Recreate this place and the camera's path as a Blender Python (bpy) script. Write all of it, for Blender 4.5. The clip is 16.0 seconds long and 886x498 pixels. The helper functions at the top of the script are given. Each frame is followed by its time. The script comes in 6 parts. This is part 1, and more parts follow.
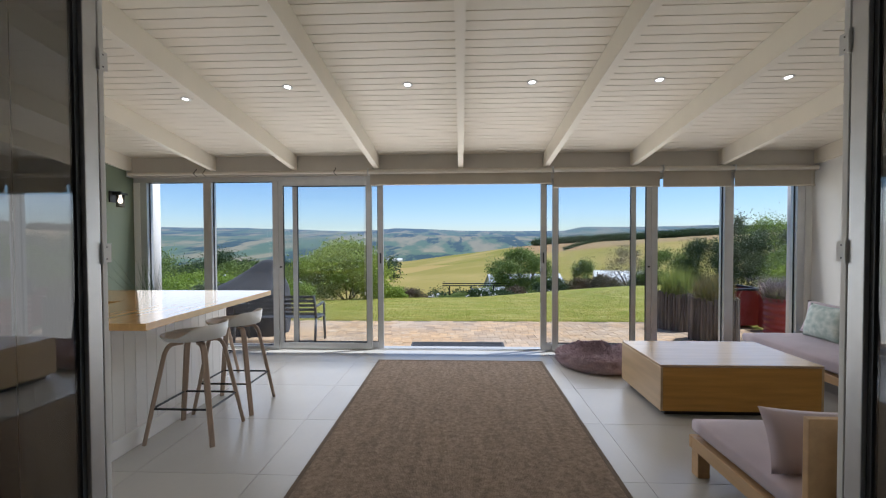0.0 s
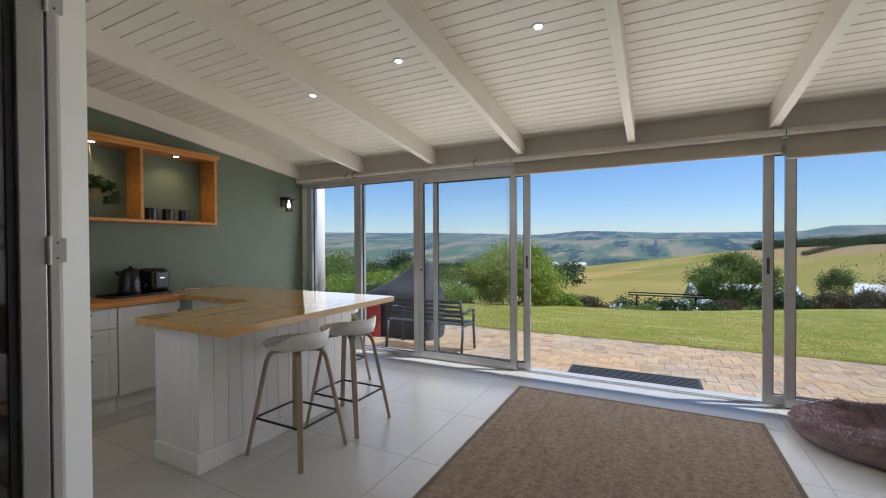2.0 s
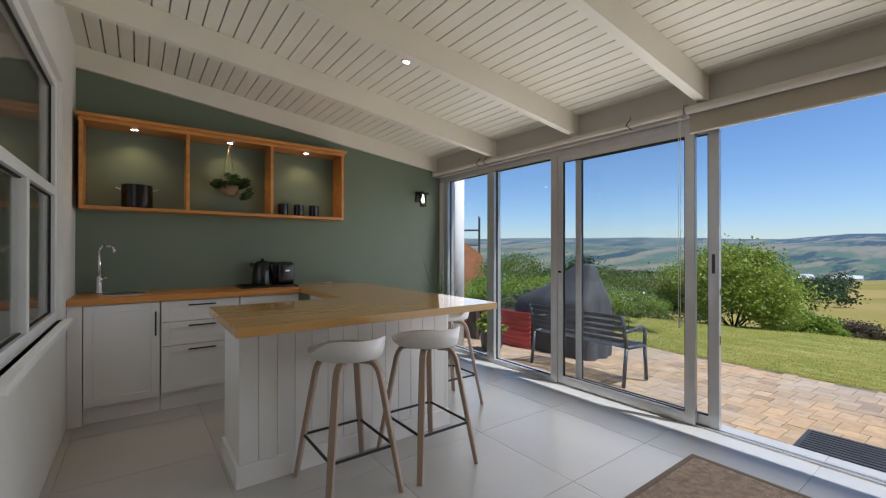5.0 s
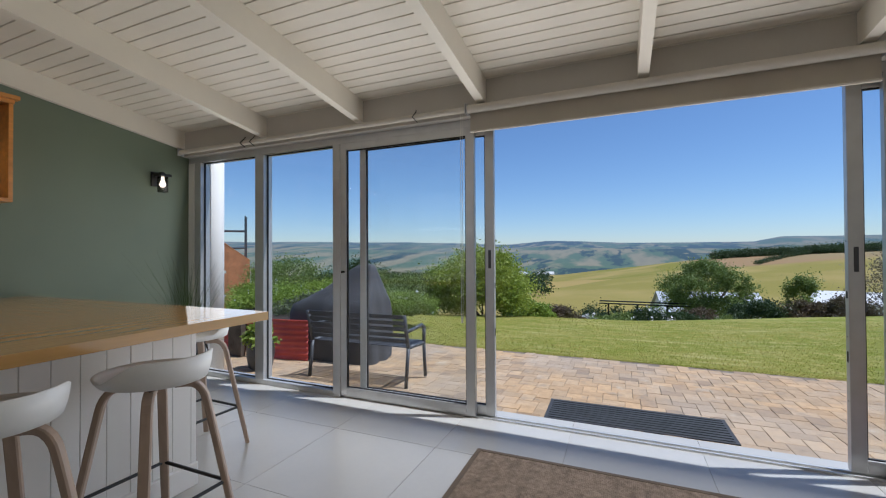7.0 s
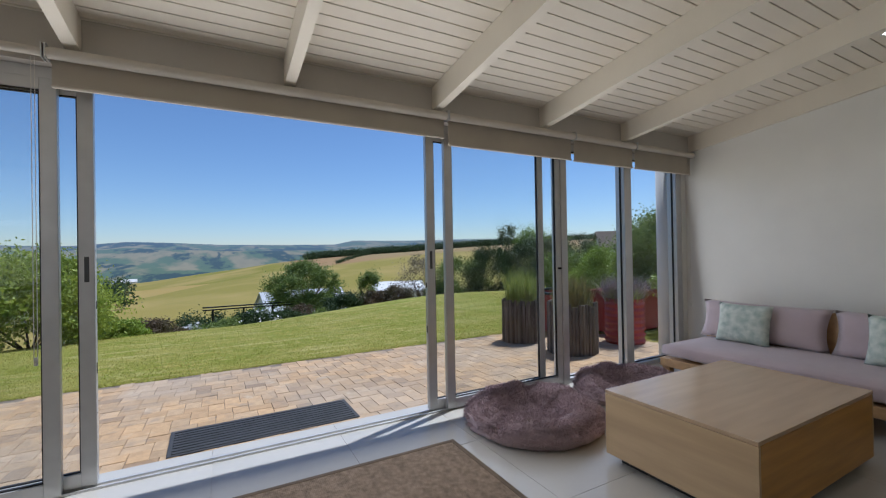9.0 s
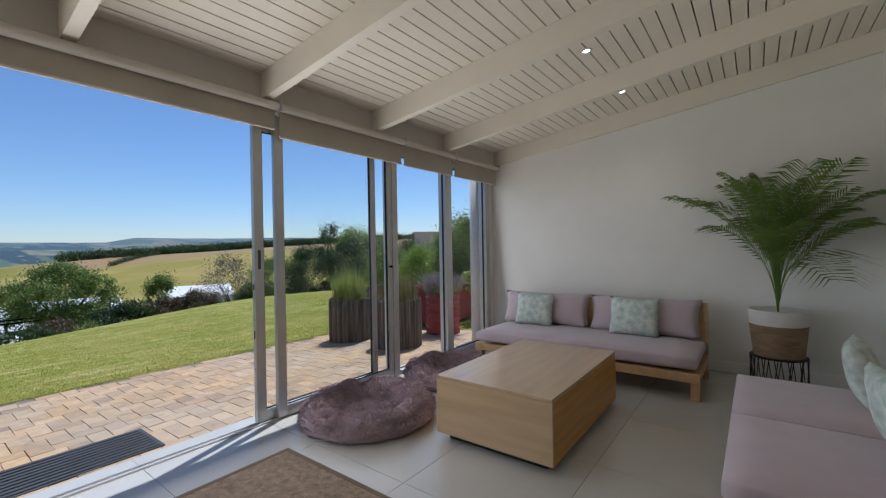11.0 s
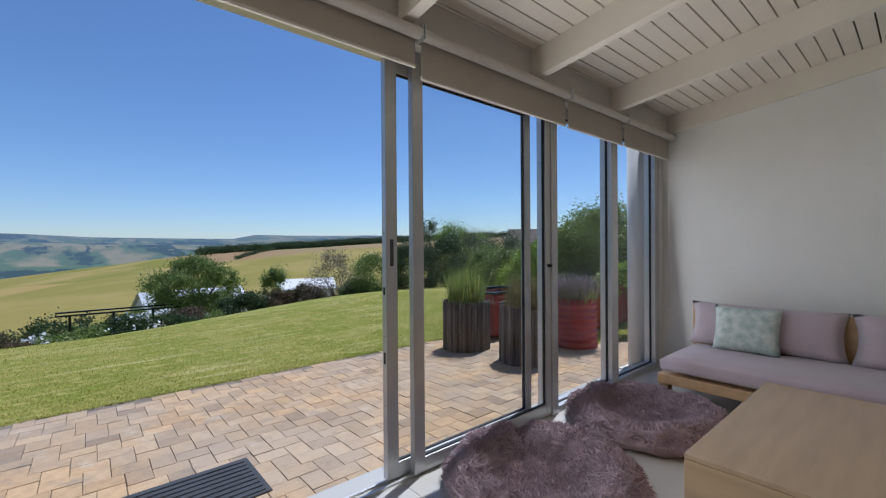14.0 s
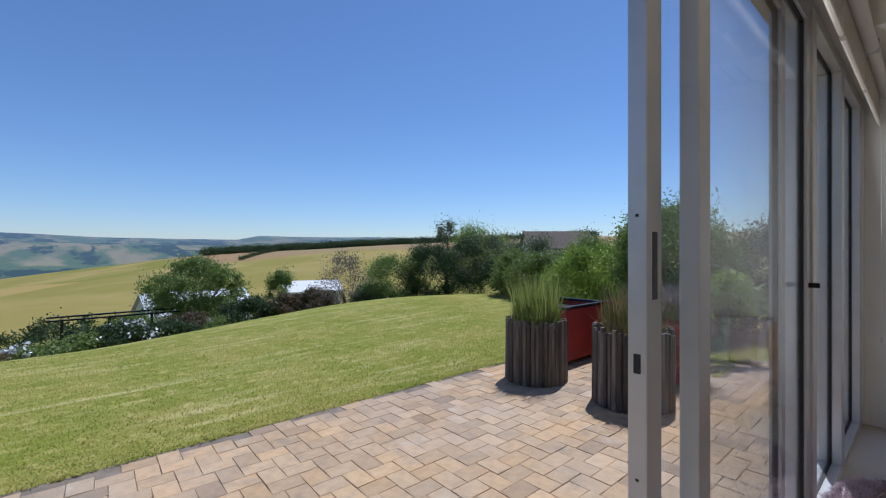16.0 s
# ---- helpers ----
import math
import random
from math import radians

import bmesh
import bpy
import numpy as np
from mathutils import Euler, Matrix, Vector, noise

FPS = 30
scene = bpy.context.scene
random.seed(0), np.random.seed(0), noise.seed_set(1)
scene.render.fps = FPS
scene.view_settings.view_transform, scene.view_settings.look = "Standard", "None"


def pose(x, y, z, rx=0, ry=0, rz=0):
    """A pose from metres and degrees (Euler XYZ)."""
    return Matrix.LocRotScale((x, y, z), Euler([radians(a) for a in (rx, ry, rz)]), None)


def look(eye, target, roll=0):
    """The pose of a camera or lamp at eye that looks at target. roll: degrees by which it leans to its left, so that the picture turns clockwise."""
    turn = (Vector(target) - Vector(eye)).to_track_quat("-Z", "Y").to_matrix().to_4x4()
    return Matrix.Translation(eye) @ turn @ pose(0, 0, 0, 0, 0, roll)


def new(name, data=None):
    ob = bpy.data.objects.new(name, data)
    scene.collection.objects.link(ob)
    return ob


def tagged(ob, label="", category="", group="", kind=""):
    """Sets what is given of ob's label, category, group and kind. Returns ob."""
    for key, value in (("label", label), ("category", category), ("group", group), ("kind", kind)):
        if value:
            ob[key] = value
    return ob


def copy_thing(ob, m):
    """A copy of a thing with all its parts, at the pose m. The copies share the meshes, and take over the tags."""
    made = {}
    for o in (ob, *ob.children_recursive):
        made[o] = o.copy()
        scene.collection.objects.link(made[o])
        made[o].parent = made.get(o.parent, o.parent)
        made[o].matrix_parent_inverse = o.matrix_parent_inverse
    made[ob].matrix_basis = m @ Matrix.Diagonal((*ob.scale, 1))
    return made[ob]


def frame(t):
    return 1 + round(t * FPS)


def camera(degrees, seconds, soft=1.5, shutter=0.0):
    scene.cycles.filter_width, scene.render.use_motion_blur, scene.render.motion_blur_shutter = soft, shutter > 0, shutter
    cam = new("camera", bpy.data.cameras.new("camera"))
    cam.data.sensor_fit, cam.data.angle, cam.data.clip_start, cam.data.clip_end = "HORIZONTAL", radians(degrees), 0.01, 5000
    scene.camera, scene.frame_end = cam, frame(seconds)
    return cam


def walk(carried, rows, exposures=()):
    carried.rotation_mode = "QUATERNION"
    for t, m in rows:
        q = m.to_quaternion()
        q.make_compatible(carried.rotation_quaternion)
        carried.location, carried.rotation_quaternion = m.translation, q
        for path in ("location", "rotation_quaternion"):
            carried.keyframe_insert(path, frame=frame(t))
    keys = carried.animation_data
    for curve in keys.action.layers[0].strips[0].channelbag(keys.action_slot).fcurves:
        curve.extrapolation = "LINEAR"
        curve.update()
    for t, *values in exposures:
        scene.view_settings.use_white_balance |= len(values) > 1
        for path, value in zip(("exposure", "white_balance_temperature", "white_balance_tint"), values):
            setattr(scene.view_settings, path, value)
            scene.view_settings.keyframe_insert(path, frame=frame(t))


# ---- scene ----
cam = camera(93.9, 16.0, 1.2)
PATH = [
    (0, (0.386, 0.697, 1.434), (0.299, 2.695, 1.391), -0.2),
    (0.5, (0.435, 0.931, 1.441), (0.197, 2.916, 1.403), -0.3),
    (1, (0.498, 1.158, 1.419), (0.062, 3.109, 1.385), -0.3),
    (1.5, (0.533, 1.372, 1.409), (-0.124, 3.261, 1.383), -0.2),
    (2, (0.589, 1.634, 1.402), (-0.326, 3.412, 1.379), -0.3),
    (2.5, (0.623, 1.864, 1.396), (-0.537, 3.493, 1.38), -0.2),
    (3, (0.648, 2.07, 1.409), (-0.710, 3.538, 1.392), 0.2),
    (5.5, (0.506, 2.848, 1.28), (-1.107, 4.03, 1.288), 0.0),
    (6, (0.399, 2.92, 1.276), (-1.047, 4.302, 1.287), -0.1),
    (6.5, (0.309, 2.99, 1.252), (-0.859, 4.614, 1.272), -0.3),
    (7, (0.239, 3.062, 1.243), (-0.547, 4.901, 1.266), -0.3),
    (7.5, (0.183, 3.093, 1.242), (-0.157, 5.064, 1.268), -0.7),
    (8, (0.091, 3.094, 1.253), (0.208, 5.09, 1.275), -0.8),
    (8.5, (0.002, 3.097, 1.259), (0.562, 5.016, 1.279), -0.9),
    (9, (-0.028, 3.154, 1.265), (0.923, 4.913, 1.277), -1.0),
    (9.5, (-0.105, 3.192, 1.288), (1.172, 4.731, 1.29), -0.9),
    (10, (-0.179, 3.17, 1.27), (1.313, 4.502, 1.283), -1.0),
    (12.3, (-0.037, 3.337, 1.26), (1.579, 4.515, 1.249), -1.0),
    (12.5, (-0.008, 3.403, 1.256), (1.568, 4.634, 1.247), -0.8),
    (13, (0.069, 3.626, 1.257), (1.537, 4.984, 1.246), -0.7),
    (13.5, (0.157, 3.92, 1.255), (1.524, 5.38, 1.243), -0.5),
    (14, (0.245, 4.27, 1.229), (1.546, 5.788, 1.219), -0.4),
    (14.5, (0.327, 4.632, 1.241), (1.592, 6.18, 1.222), -0.4),
    (15, (0.384, 5.003, 1.247), (1.639, 6.56, 1.234), -0.3),
    (15.5, (0.477, 5.377, 1.24), (1.739, 6.928, 1.234), -0.2),
    (16, (0.567, 5.718, 1.234), (1.857, 7.246, 1.235), 0.0),
]
walk(cam, [(t, look(eye, target, roll)) for t, eye, target, roll in PATH], [(0.0, 0.32, 5500, 12), (1.0, 0.12, 5450, 12), (3.0, 0.2, 5500, 12), (5.5, 0.10, 5500, 12), (7.5, -0.04, 5400, 12), (10.0, -0.06, 5450, 12), (12.4, 0.14, 5400, 12), (13.0, 0.05, 5350, 13), (14.5, -0.1, 5350, 13), (16.0, -0.10, 5350, 14)])

# ---- world, sun, exposure ----
W = bpy.data.worlds.new("World")
scene.world = W
W.use_nodes = True
wn = W.node_tree
SUN_EL, SUN_AZ = 66.0, 71.0          # degrees; azimuth from +y towards +x
sky = wn.nodes.new("ShaderNodeTexSky")
sky.sky_type = "NISHITA"
sky.sun_disc = False
sky.sun_elevation, sky.sun_rotation = radians(SUN_EL), radians(SUN_AZ)
sky.air_density, sky.dust_density, sky.ozone_density = 1.0, 0.15, 5.0
wn.links.new(sky.outputs[0], wn.nodes["Background"].inputs[0])
wn.nodes["Background"].inputs[1].default_value = 0.105
sun = new("sun", bpy.data.lights.new("sun", "SUN"))
sun.data.energy, sun.data.angle, sun.data.color = 4.6, radians(0.53), (1.0, 0.95, 0.87)
to_sun = Vector((math.sin(radians(SUN_AZ)) * math.cos(radians(SUN_EL)), math.cos(radians(SUN_AZ)) * math.cos(radians(SUN_EL)), math.sin(radians(SUN_EL))))
sun.matrix_world = look((0, 0, 30), Vector((0, 0, 30)) - to_sun)

# skylight coming in through the window front
for lx, lw, watts in ((-2.9, 1.9, 11), (0.39, 4.6, 38), (3.7, 1.9, 7)):
    la = new("window_fill", bpy.data.lights.new("window_fill", "AREA"))
    la.data.shape, la.data.size, la.data.size_y, la.data.energy, la.data.color = "RECTANGLE", lw, 1.9, watts * 1.1, (1.0, 0.915, 0.775)
    la.matrix_world = look((lx, 5.925, 1.12), (lx, 3.0, 1.42))

# added fill lamp at the rear window over the sink, brightens the kitchen corner
la = new("window_fill", bpy.data.lights.new("window_fill", "AREA"))
la.data.shape, la.data.size, la.data.size_y, la.data.energy, la.data.color = "RECTANGLE", 1.5, 1.4, 3.5, (1.0, 0.96, 0.9)
la.matrix_world = look((-2.4, 2.335, 1.64), (-2.4, 5.0, 1.5))

# ---- materials ----
def mat(name, col, rough=0.6, metal=0.0, var=0.12, scale=6.0, bump=0.0, bscale=60.0, col2=None, stretch=(1, 1, 1), per=0.0, spec=0.5, sheen=0.0, coords="Object", transl=0.0):
    """Base colour with noise at two scales, bump, and per-object variation."""
    m = bpy.data.materials.new(name)
    m.use_nodes = True
    nt = m.node_tree
    b = nt.nodes["Principled BSDF"]
    N = nt.nodes.new
    L = nt.links.new
    tc = N("ShaderNodeTexCoord")
    mp = N("ShaderNodeMapping")
    mp.inputs["Scale"].default_value = stretch
    L(tc.outputs[coords], mp.inputs[0])
    n1 = N("ShaderNodeTexNoise")
    n1.inputs["Scale"].default_value, n1.inputs["Detail"].default_value = scale, 6
    n2 = N("ShaderNodeTexNoise")
    n2.inputs["Scale"].default_value, n2.inputs["Detail"].default_value = bscale, 4
    L(mp.outputs[0], n1.inputs[0]), L(mp.outputs[0], n2.inputs[0])
    mix = N("ShaderNodeMix")
    mix.data_type = "RGBA"
    c2 = col2 or tuple(c * (1 - var * 2) for c in col)
    mix.inputs[6].default_value, mix.inputs[7].default_value = (*col, 1), (*c2, 1)
    ramp = N("ShaderNodeMapRange")
    ramp.inputs[1].default_value, ramp.inputs[2].default_value = 0.35, 0.7
    L(n1.outputs[0], ramp.inputs[0]), L(ramp.outputs[0], mix.inputs[0])
    hsv = N("ShaderNodeHueSaturation")
    L(mix.outputs[2], hsv.inputs["Color"])
    add = N("ShaderNodeMath")
    add.operation = "MULTIPLY_ADD"
    add.inputs[1].default_value, add.inputs[2].default_value = var * 0.8, 1 - var * 0.4
    L(n2.outputs[0], add.inputs[0])
    last = add
    if per:
        oi = N("ShaderNodeObjectInfo")
        pm = N("ShaderNodeMath")
        pm.operation = "MULTIPLY_ADD"
        pm.inputs[1].default_value, pm.inputs[2].default_value = per, 1 - per / 2
        L(oi.outputs["Random"], pm.inputs[0])
        mu = N("ShaderNodeMath")
        mu.operation = "MULTIPLY"
        L(add.outputs[0], mu.inputs[0]), L(pm.outputs[0], mu.inputs[1])
        last = mu
    L(last.outputs[0], hsv.inputs["Value"])
    L(hsv.outputs[0], b.inputs["Base Color"])
    b.inputs["Roughness"].default_value, b.inputs["Metallic"].default_value = rough, metal
    b.inputs["Specular IOR Level"].default_value = spec
    if sheen:
        b.inputs["Sheen Weight"].default_value = sheen
    if bump:
        bp = N("ShaderNodeBump")
        bp.inputs["Strength"].default_value, bp.inputs["Distance"].default_value = min(1.0, bump), 0.01
        L(n2.outputs[0], bp.inputs["Height"]), L(bp.outputs[0], b.inputs["Normal"])
    if transl:
        tr = N("ShaderNodeBsdfTranslucent")
        L(hsv.outputs[0], tr.inputs[0])
        ms = N("ShaderNodeMixShader")
        ms.inputs[0].default_value = transl
        L(b.outputs[0], ms.inputs[1]), L(tr.outputs[0], ms.inputs[2])
        L(ms.outputs[0], nt.nodes["Material Output"].inputs[0])
    return m


def glow(name, col, strength):
    m = bpy.data.materials.new(name)
    m.use_nodes = True
    b = m.node_tree.nodes["Principled BSDF"]
    b.inputs["Base Color"].default_value = (*col, 1)
    b.inputs["Emission Color"].default_value, b.inputs["Emission Strength"].default_value = (*col, 1), strength
    return m


def glass(name, tint=(0.985, 0.99, 0.988), gloss=0.014):
    """Thin pane: clear, with a weak mirror image that grows at grazing angles."""
    m = bpy.data.materials.new(name)
    m.use_nodes = True
    nt = m.node_tree
    nt.nodes.remove(nt.nodes["Principled BSDF"])
    t, g, mx, lw, pw, ma = (nt.nodes.new(n) for n in ("ShaderNodeBsdfTransparent", "ShaderNodeBsdfGlossy", "ShaderNodeMixShader", "ShaderNodeLayerWeight", "ShaderNodeMath", "ShaderNodeMath"))
    t.inputs[0].default_value = (*tint, 1)
    g.inputs["Roughness"].default_value = 0.0
    g.inputs[0].default_value = (0.9, 0.9, 0.9, 1)
    pw.operation, ma.operation = "POWER", "MULTIPLY_ADD"
    pw.inputs[1].default_value, ma.inputs[1].default_value, ma.inputs[2].default_value = 5.0, 0.55, gloss
    nt.links.new(lw.outputs["Facing"], pw.inputs[0]), nt.links.new(pw.outputs[0], ma.inputs[0]), nt.links.new(ma.outputs[0], mx.inputs[0])
    nt.links.new(t.outputs[0], mx.inputs[1]), nt.links.new(g.outputs[0], mx.inputs[2])
    nt.links.new(mx.outputs[0], nt.nodes["Material Output"].inputs[0])
    return m


M_WHITE = mat("white_paint", (0.80, 0.79, 0.75), 0.55, var=0.03, scale=2, bump=0.06, bscale=90)
M_CEIL = mat("ceiling_paint", (0.80, 0.745, 0.635), 0.5, var=0.03, scale=3)
# lintel colour greyed below the ceiling's to carry the shade there
M_LINTEL = mat("shaded_lintel_paint", (0.55, 0.515, 0.46), 0.7, var=0.05, scale=2, bump=0.08, bscale=80)
# dark olive stands in for the gloom seen through the rear door glass
M_BACKWALL = mat("dark_olive_backing", (0.10, 0.11, 0.085), 0.6, var=0.1, scale=2)
M_GREEN = mat("sage_green_paint", (0.155, 0.19, 0.13), 0.6, var=0.05, scale=1.5, bump=0.06, bscale=90)
M_ALU = mat("aluminium", (0.62, 0.62, 0.62), 0.38, metal=0.55, var=0.04, scale=10, bscale=200)
M_RUBBER = mat("black_gasket", (0.02, 0.02, 0.02), 0.6, var=0.1)
M_GLASS = glass("window_glass")
M_TILE = mat("floor_tile", (0.50, 0.48, 0.435), 0.26, var=0.05, scale=1.2, per=0.05, bump=0.015, bscale=35, coords="Object")
M_GROUT = mat("grout", (0.45, 0.42, 0.37), 0.8)
M_OAKTOP = mat("oak_worktop", (0.56, 0.325, 0.11), 0.06, var=0.12, scale=2.5, bscale=22, stretch=(6, 0.6, 6), per=0.1)
M_ORANGE = mat("varnished_pine", (0.62, 0.26, 0.055), 0.33, var=0.16, scale=3, bscale=18, stretch=(8, 0.7, 8))
M_TABLE = mat("maple_veneer", (0.50, 0.355, 0.22), 0.24, var=0.07, scale=2, bscale=14, stretch=(0.8, 7, 7))
M_TABLE_SIDE = mat("maple_side", (0.52, 0.37, 0.21), 0.32, var=0.09, scale=2, bscale=14, stretch=(0.8, 0.8, 8))
# front panels: darker and more orange than the sides
M_TABLE_FRONT = mat("table_front_wood", (0.52, 0.265, 0.055), 0.38, var=0.14, scale=2.5, bscale=16, stretch=(0.7, 0.7, 9))
M_LEG = mat("pale_ash", (0.43, 0.32, 0.24), 0.5, var=0.1, scale=4, bscale=40, stretch=(6, 6, 0.6))
M_SOFAWOOD = mat("sofa_pine", (0.56, 0.36, 0.18), 0.45, var=0.1, scale=3, bscale=25, stretch=(5, 0.8, 5))
M_SEAT = mat("white_plastic", (0.78, 0.77, 0.74), 0.4, var=0.02)
M_BLACK = mat("black_metal", (0.015, 0.015, 0.016), 0.4, metal=0.3, var=0.1)
M_CAB = mat("cabinet_paint", (0.80, 0.78, 0.74), 0.42, var=0.02, scale=3)
M_LILAC = mat("lilac_linen", (0.50, 0.41, 0.43), 0.9, var=0.06, scale=5, bump=0.25, bscale=420, sheen=0.3)
M_FUR = mat("mauve_fur", (0.48, 0.365, 0.39), 0.95, var=0.12, scale=14, bump=0.5, bscale=180, sheen=0.15)
M_CHROME = mat("chrome", (0.75, 0.75, 0.76), 0.12, metal=1.0, var=0.02)
M_CONC = mat("threshold_stone", (0.62, 0.59, 0.53), 0.7, var=0.08, bump=0.15)
M_STEELGREY = mat("dark_grey_steel", (0.085, 0.09, 0.10), 0.45, metal=0.3, var=0.1)


# ---- mesh helpers ----
def box(bm, x0, x1, y0, y1, z0, z1):
    v = bmesh.ops.create_cube(bm, size=1.0)["verts"]
    bmesh.ops.scale(bm, vec=(x1 - x0, y1 - y0, z1 - z0), verts=v)
    bmesh.ops.translate(bm, vec=((x0 + x1) / 2, (y0 + y1) / 2, (z0 + z1) / 2), verts=v)
    return v


def rod(bm, a, b, r0, r1=None, seg=10):
    a, b = Vector(a), Vector(b)
    d = b - a
    v = bmesh.ops.create_cone(bm, cap_ends=True, segments=seg, radius1=r0, radius2=r0 if r1 is None else r1, depth=d.length)["verts"]
    m = Matrix.Translation((a + b) / 2) @ d.to_track_quat("Z", "Y").to_matrix().to_4x4()
    bmesh.ops.transform(bm, matrix=m, verts=v)
    return v


def lathe(bm, prof, seg=32, centre=(0, 0, 0)):
    """Turned body from (radius, z) pairs."""
    rings = []
    for r, z in prof:
        rings.append([bm.verts.new((centre[0] + r * math.cos(2 * math.pi * i / seg), centre[1] + r * math.sin(2 * math.pi * i / seg), centre[2] + z)) for i in range(seg)])
    for a, b in zip(rings, rings[1:]):
        for i in range(seg):
            bm.faces.new((a[i], a[(i + 1) % seg], b[(i + 1) % seg], b[i]))
    if prof[0][0] > 1e-4:
        bm.faces.new(list(reversed(rings[0])))
    if prof[-1][0] > 1e-4:
        bm.faces.new(rings[-1])


def thing(name, label, category, loc=(0, 0, 0), rz=0, group="", kind=""):
    e = new(name)
    e.empty_display_size = 0.1
    e.matrix_basis = pose(*loc, 0, 0, rz)
    return tagged(e, label, category, group, kind)


def solid(name, bm, material, bevel=0.0, smooth=False, seg=2):
    if bevel:
        bmesh.ops.bevel(bm, geom=list(bm.edges), offset=bevel, segments=seg, affect="EDGES", profile=0.6)
    bmesh.ops.recalc_face_normals(bm, faces=list(bm.faces))
    me = bpy.data.meshes.new(name)
    bm.to_mesh(me)
    bm.free()
    me.materials.append(material)
    if smooth:
        for p in me.polygons:
            p.use_smooth = True
    return new(name, me)


def part(name, bm, material, parent, label="", bevel=0.0, smooth=False, seg=2):
    ob = solid(name, bm, material, bevel, smooth, seg)
    ob.parent = parent
    if label:
        ob["label"] = label
    return ob


def boxpart(name, dims, material, parent, label="", bevel=0.0):
    bm = bmesh.new()
    box(bm, *dims)
    return part(name, bm, material, parent, label, bevel)


def structure(name, boxes, material, label, category, bevel=0.0):
    bm = bmesh.new()
    for d in boxes:
        box(bm, *d)
    return tagged(solid(name, bm, material, bevel), label, category, kind="structure")


# ---- large structure ----
XL, XR, YB, YW = -3.97, 4.74, 2.33, 6.09     # green wall, right wall, rear wall, window line
CX = 0.39                                    # middle of the window front
SLOPE = 0.126


def ceil_z(y):
    return 2.53 + SLOPE * (5.92 - y)


def slab(name, x0, x1, y0, y1, lift, depth, material):
    """A board that follows the roof's slope."""
    bm = bmesh.new()
    vs = []
    for x in (x0, x1):
        for y in (y0, y1):
            for d in (lift, lift + depth):
                vs.append(bm.verts.new((x, y, ceil_z(y) + d)))
    for f in ((0, 1, 3, 2), (4, 6, 7, 5), (0, 4, 5, 1), (2, 3, 7, 6), (0, 2, 6, 4), (1, 5, 7, 3)):
        bm.faces.new([vs[i] for i in f])
    return solid(name, bm, material)


# floor of the sun room and of the room behind
structure("floor", [(XL - 0.2, XR + 0.2, -3.0, YW + 0.08, -0.2, -0.004)], M_GROUT, "pale grout and screed under large floor tiles", "floor")
structure("wall_west", [(XL - 0.2, XL, YB - 0.12, YW + 0.1, -0.2, 3.3)], M_GREEN, "sage green painted wall behind the kitchen counter", "wall")
structure("wall_east", [(XR, XR + 0.2, YB - 0.12, YW + 0.1, -0.2, 3.3)], M_WHITE, "plain white painted wall beside the sofa", "wall")
WX0, WX1, WZ0, WZ1 = -3.25, -1.55, 0.82, 2.45
JL, JR = -1.113, 1.877
structure("wall_south", [
    (XL, WX0, YB - 0.12, YB, -0.2, 3.3), (WX1, JL - 0.2, YB - 0.083, YB, -0.2, 3.3), (WX0, WX1, YB - 0.12, YB, -0.2, WZ0), (WX0, WX1, YB - 0.12, YB, WZ1, 3.3),
    (JR + 0.2, XR, YB - 0.083, YB, -0.2, 3.3), (JL - 0.2, JR + 0.2, YB - 0.12, YB, 2.47, 3.3)], M_WHITE, "white painted rear wall with a wide door opening", "wall")
# walls out of view, coloured dark so the door glass looks unlit behind
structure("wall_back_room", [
    (XL - 0.2, XL, -3.0, YB - 0.12, -0.2, 2.8), (XR, XR + 0.2, -3.0, YB - 0.12, -0.2, 2.8), (XL - 0.2, XR + 0.2, -3.1, -3.0, -0.2, 2.8)], M_BACKWALL, "unseen walls closing the room behind, coloured dark for the door glass", "wall")
structure("ceiling_back_room", [(XL - 0.2, XR + 0.2, -3.1, YB - 0.12, 2.6, 2.8)], M_WHITE, "plain white ceiling of the room behind", "ceiling")
# lintel over the windows, its shade partly put into the paint
structure("lintel", [(XL, XR, 5.97, YW + 0.12, 2.27, 2.95)], M_LINTEL, "plaster beam above the window front, paint darkened for shade", "lintel")
# roof deck and ceiling boards
roof = slab("roof", XL - 0.5, XR + 0.5, YB - 0.3, YW + 0.12, 0.06, 0.12, M_WHITE)
tagged(roof, "white roof deck above the boarded ceiling", "roof", kind="structure")
bm = bmesh.new()
y = YB
PITCH = 0.098
while y < 5.97:
    y1 = min(y + PITCH - 0.009, 5.97)
    for x0, x1 in ((XL, XR),):
        vs = []
        for x in (x0, x1):
            for yy in (y, y1):
                for d in (0.0, 0.055):
                    vs.append(bm.verts.new((x, yy, ceil_z(yy) + d)))
        for f in ((0, 1, 3, 2), (4, 6, 7, 5), (0, 4, 5, 1), (2, 3, 7, 6), (0, 2, 6, 4), (1, 5, 7, 3)):
            bm.faces.new([vs[i] for i in f])
    y += PITCH
tagged(solid("ceiling", bm, M_CEIL), "cream painted tongue and groove ceiling boards", "ceiling", kind="structure")
BEAMS = [CX - 0.006 + 1.07 * (i - 3) for i in range(7)]
for i, x in enumerate(BEAMS):
    tagged(slab("ceiling_beam", x - 0.032, x + 0.032, YB, 5.97, -0.18, 0.18, M_CEIL), "cream painted timber roof beam", "beam", "roof beams", "structure")
for x0, x1 in ((XL, XL + 0.04), (XR - 0.04, XR)):
    tagged(slab("ceiling_beam", x0, x1, YB, 5.97, -0.18, 0.18, M_CEIL), "cream painted wall beam under the ceiling edge", "beam", "roof beams", "structure")


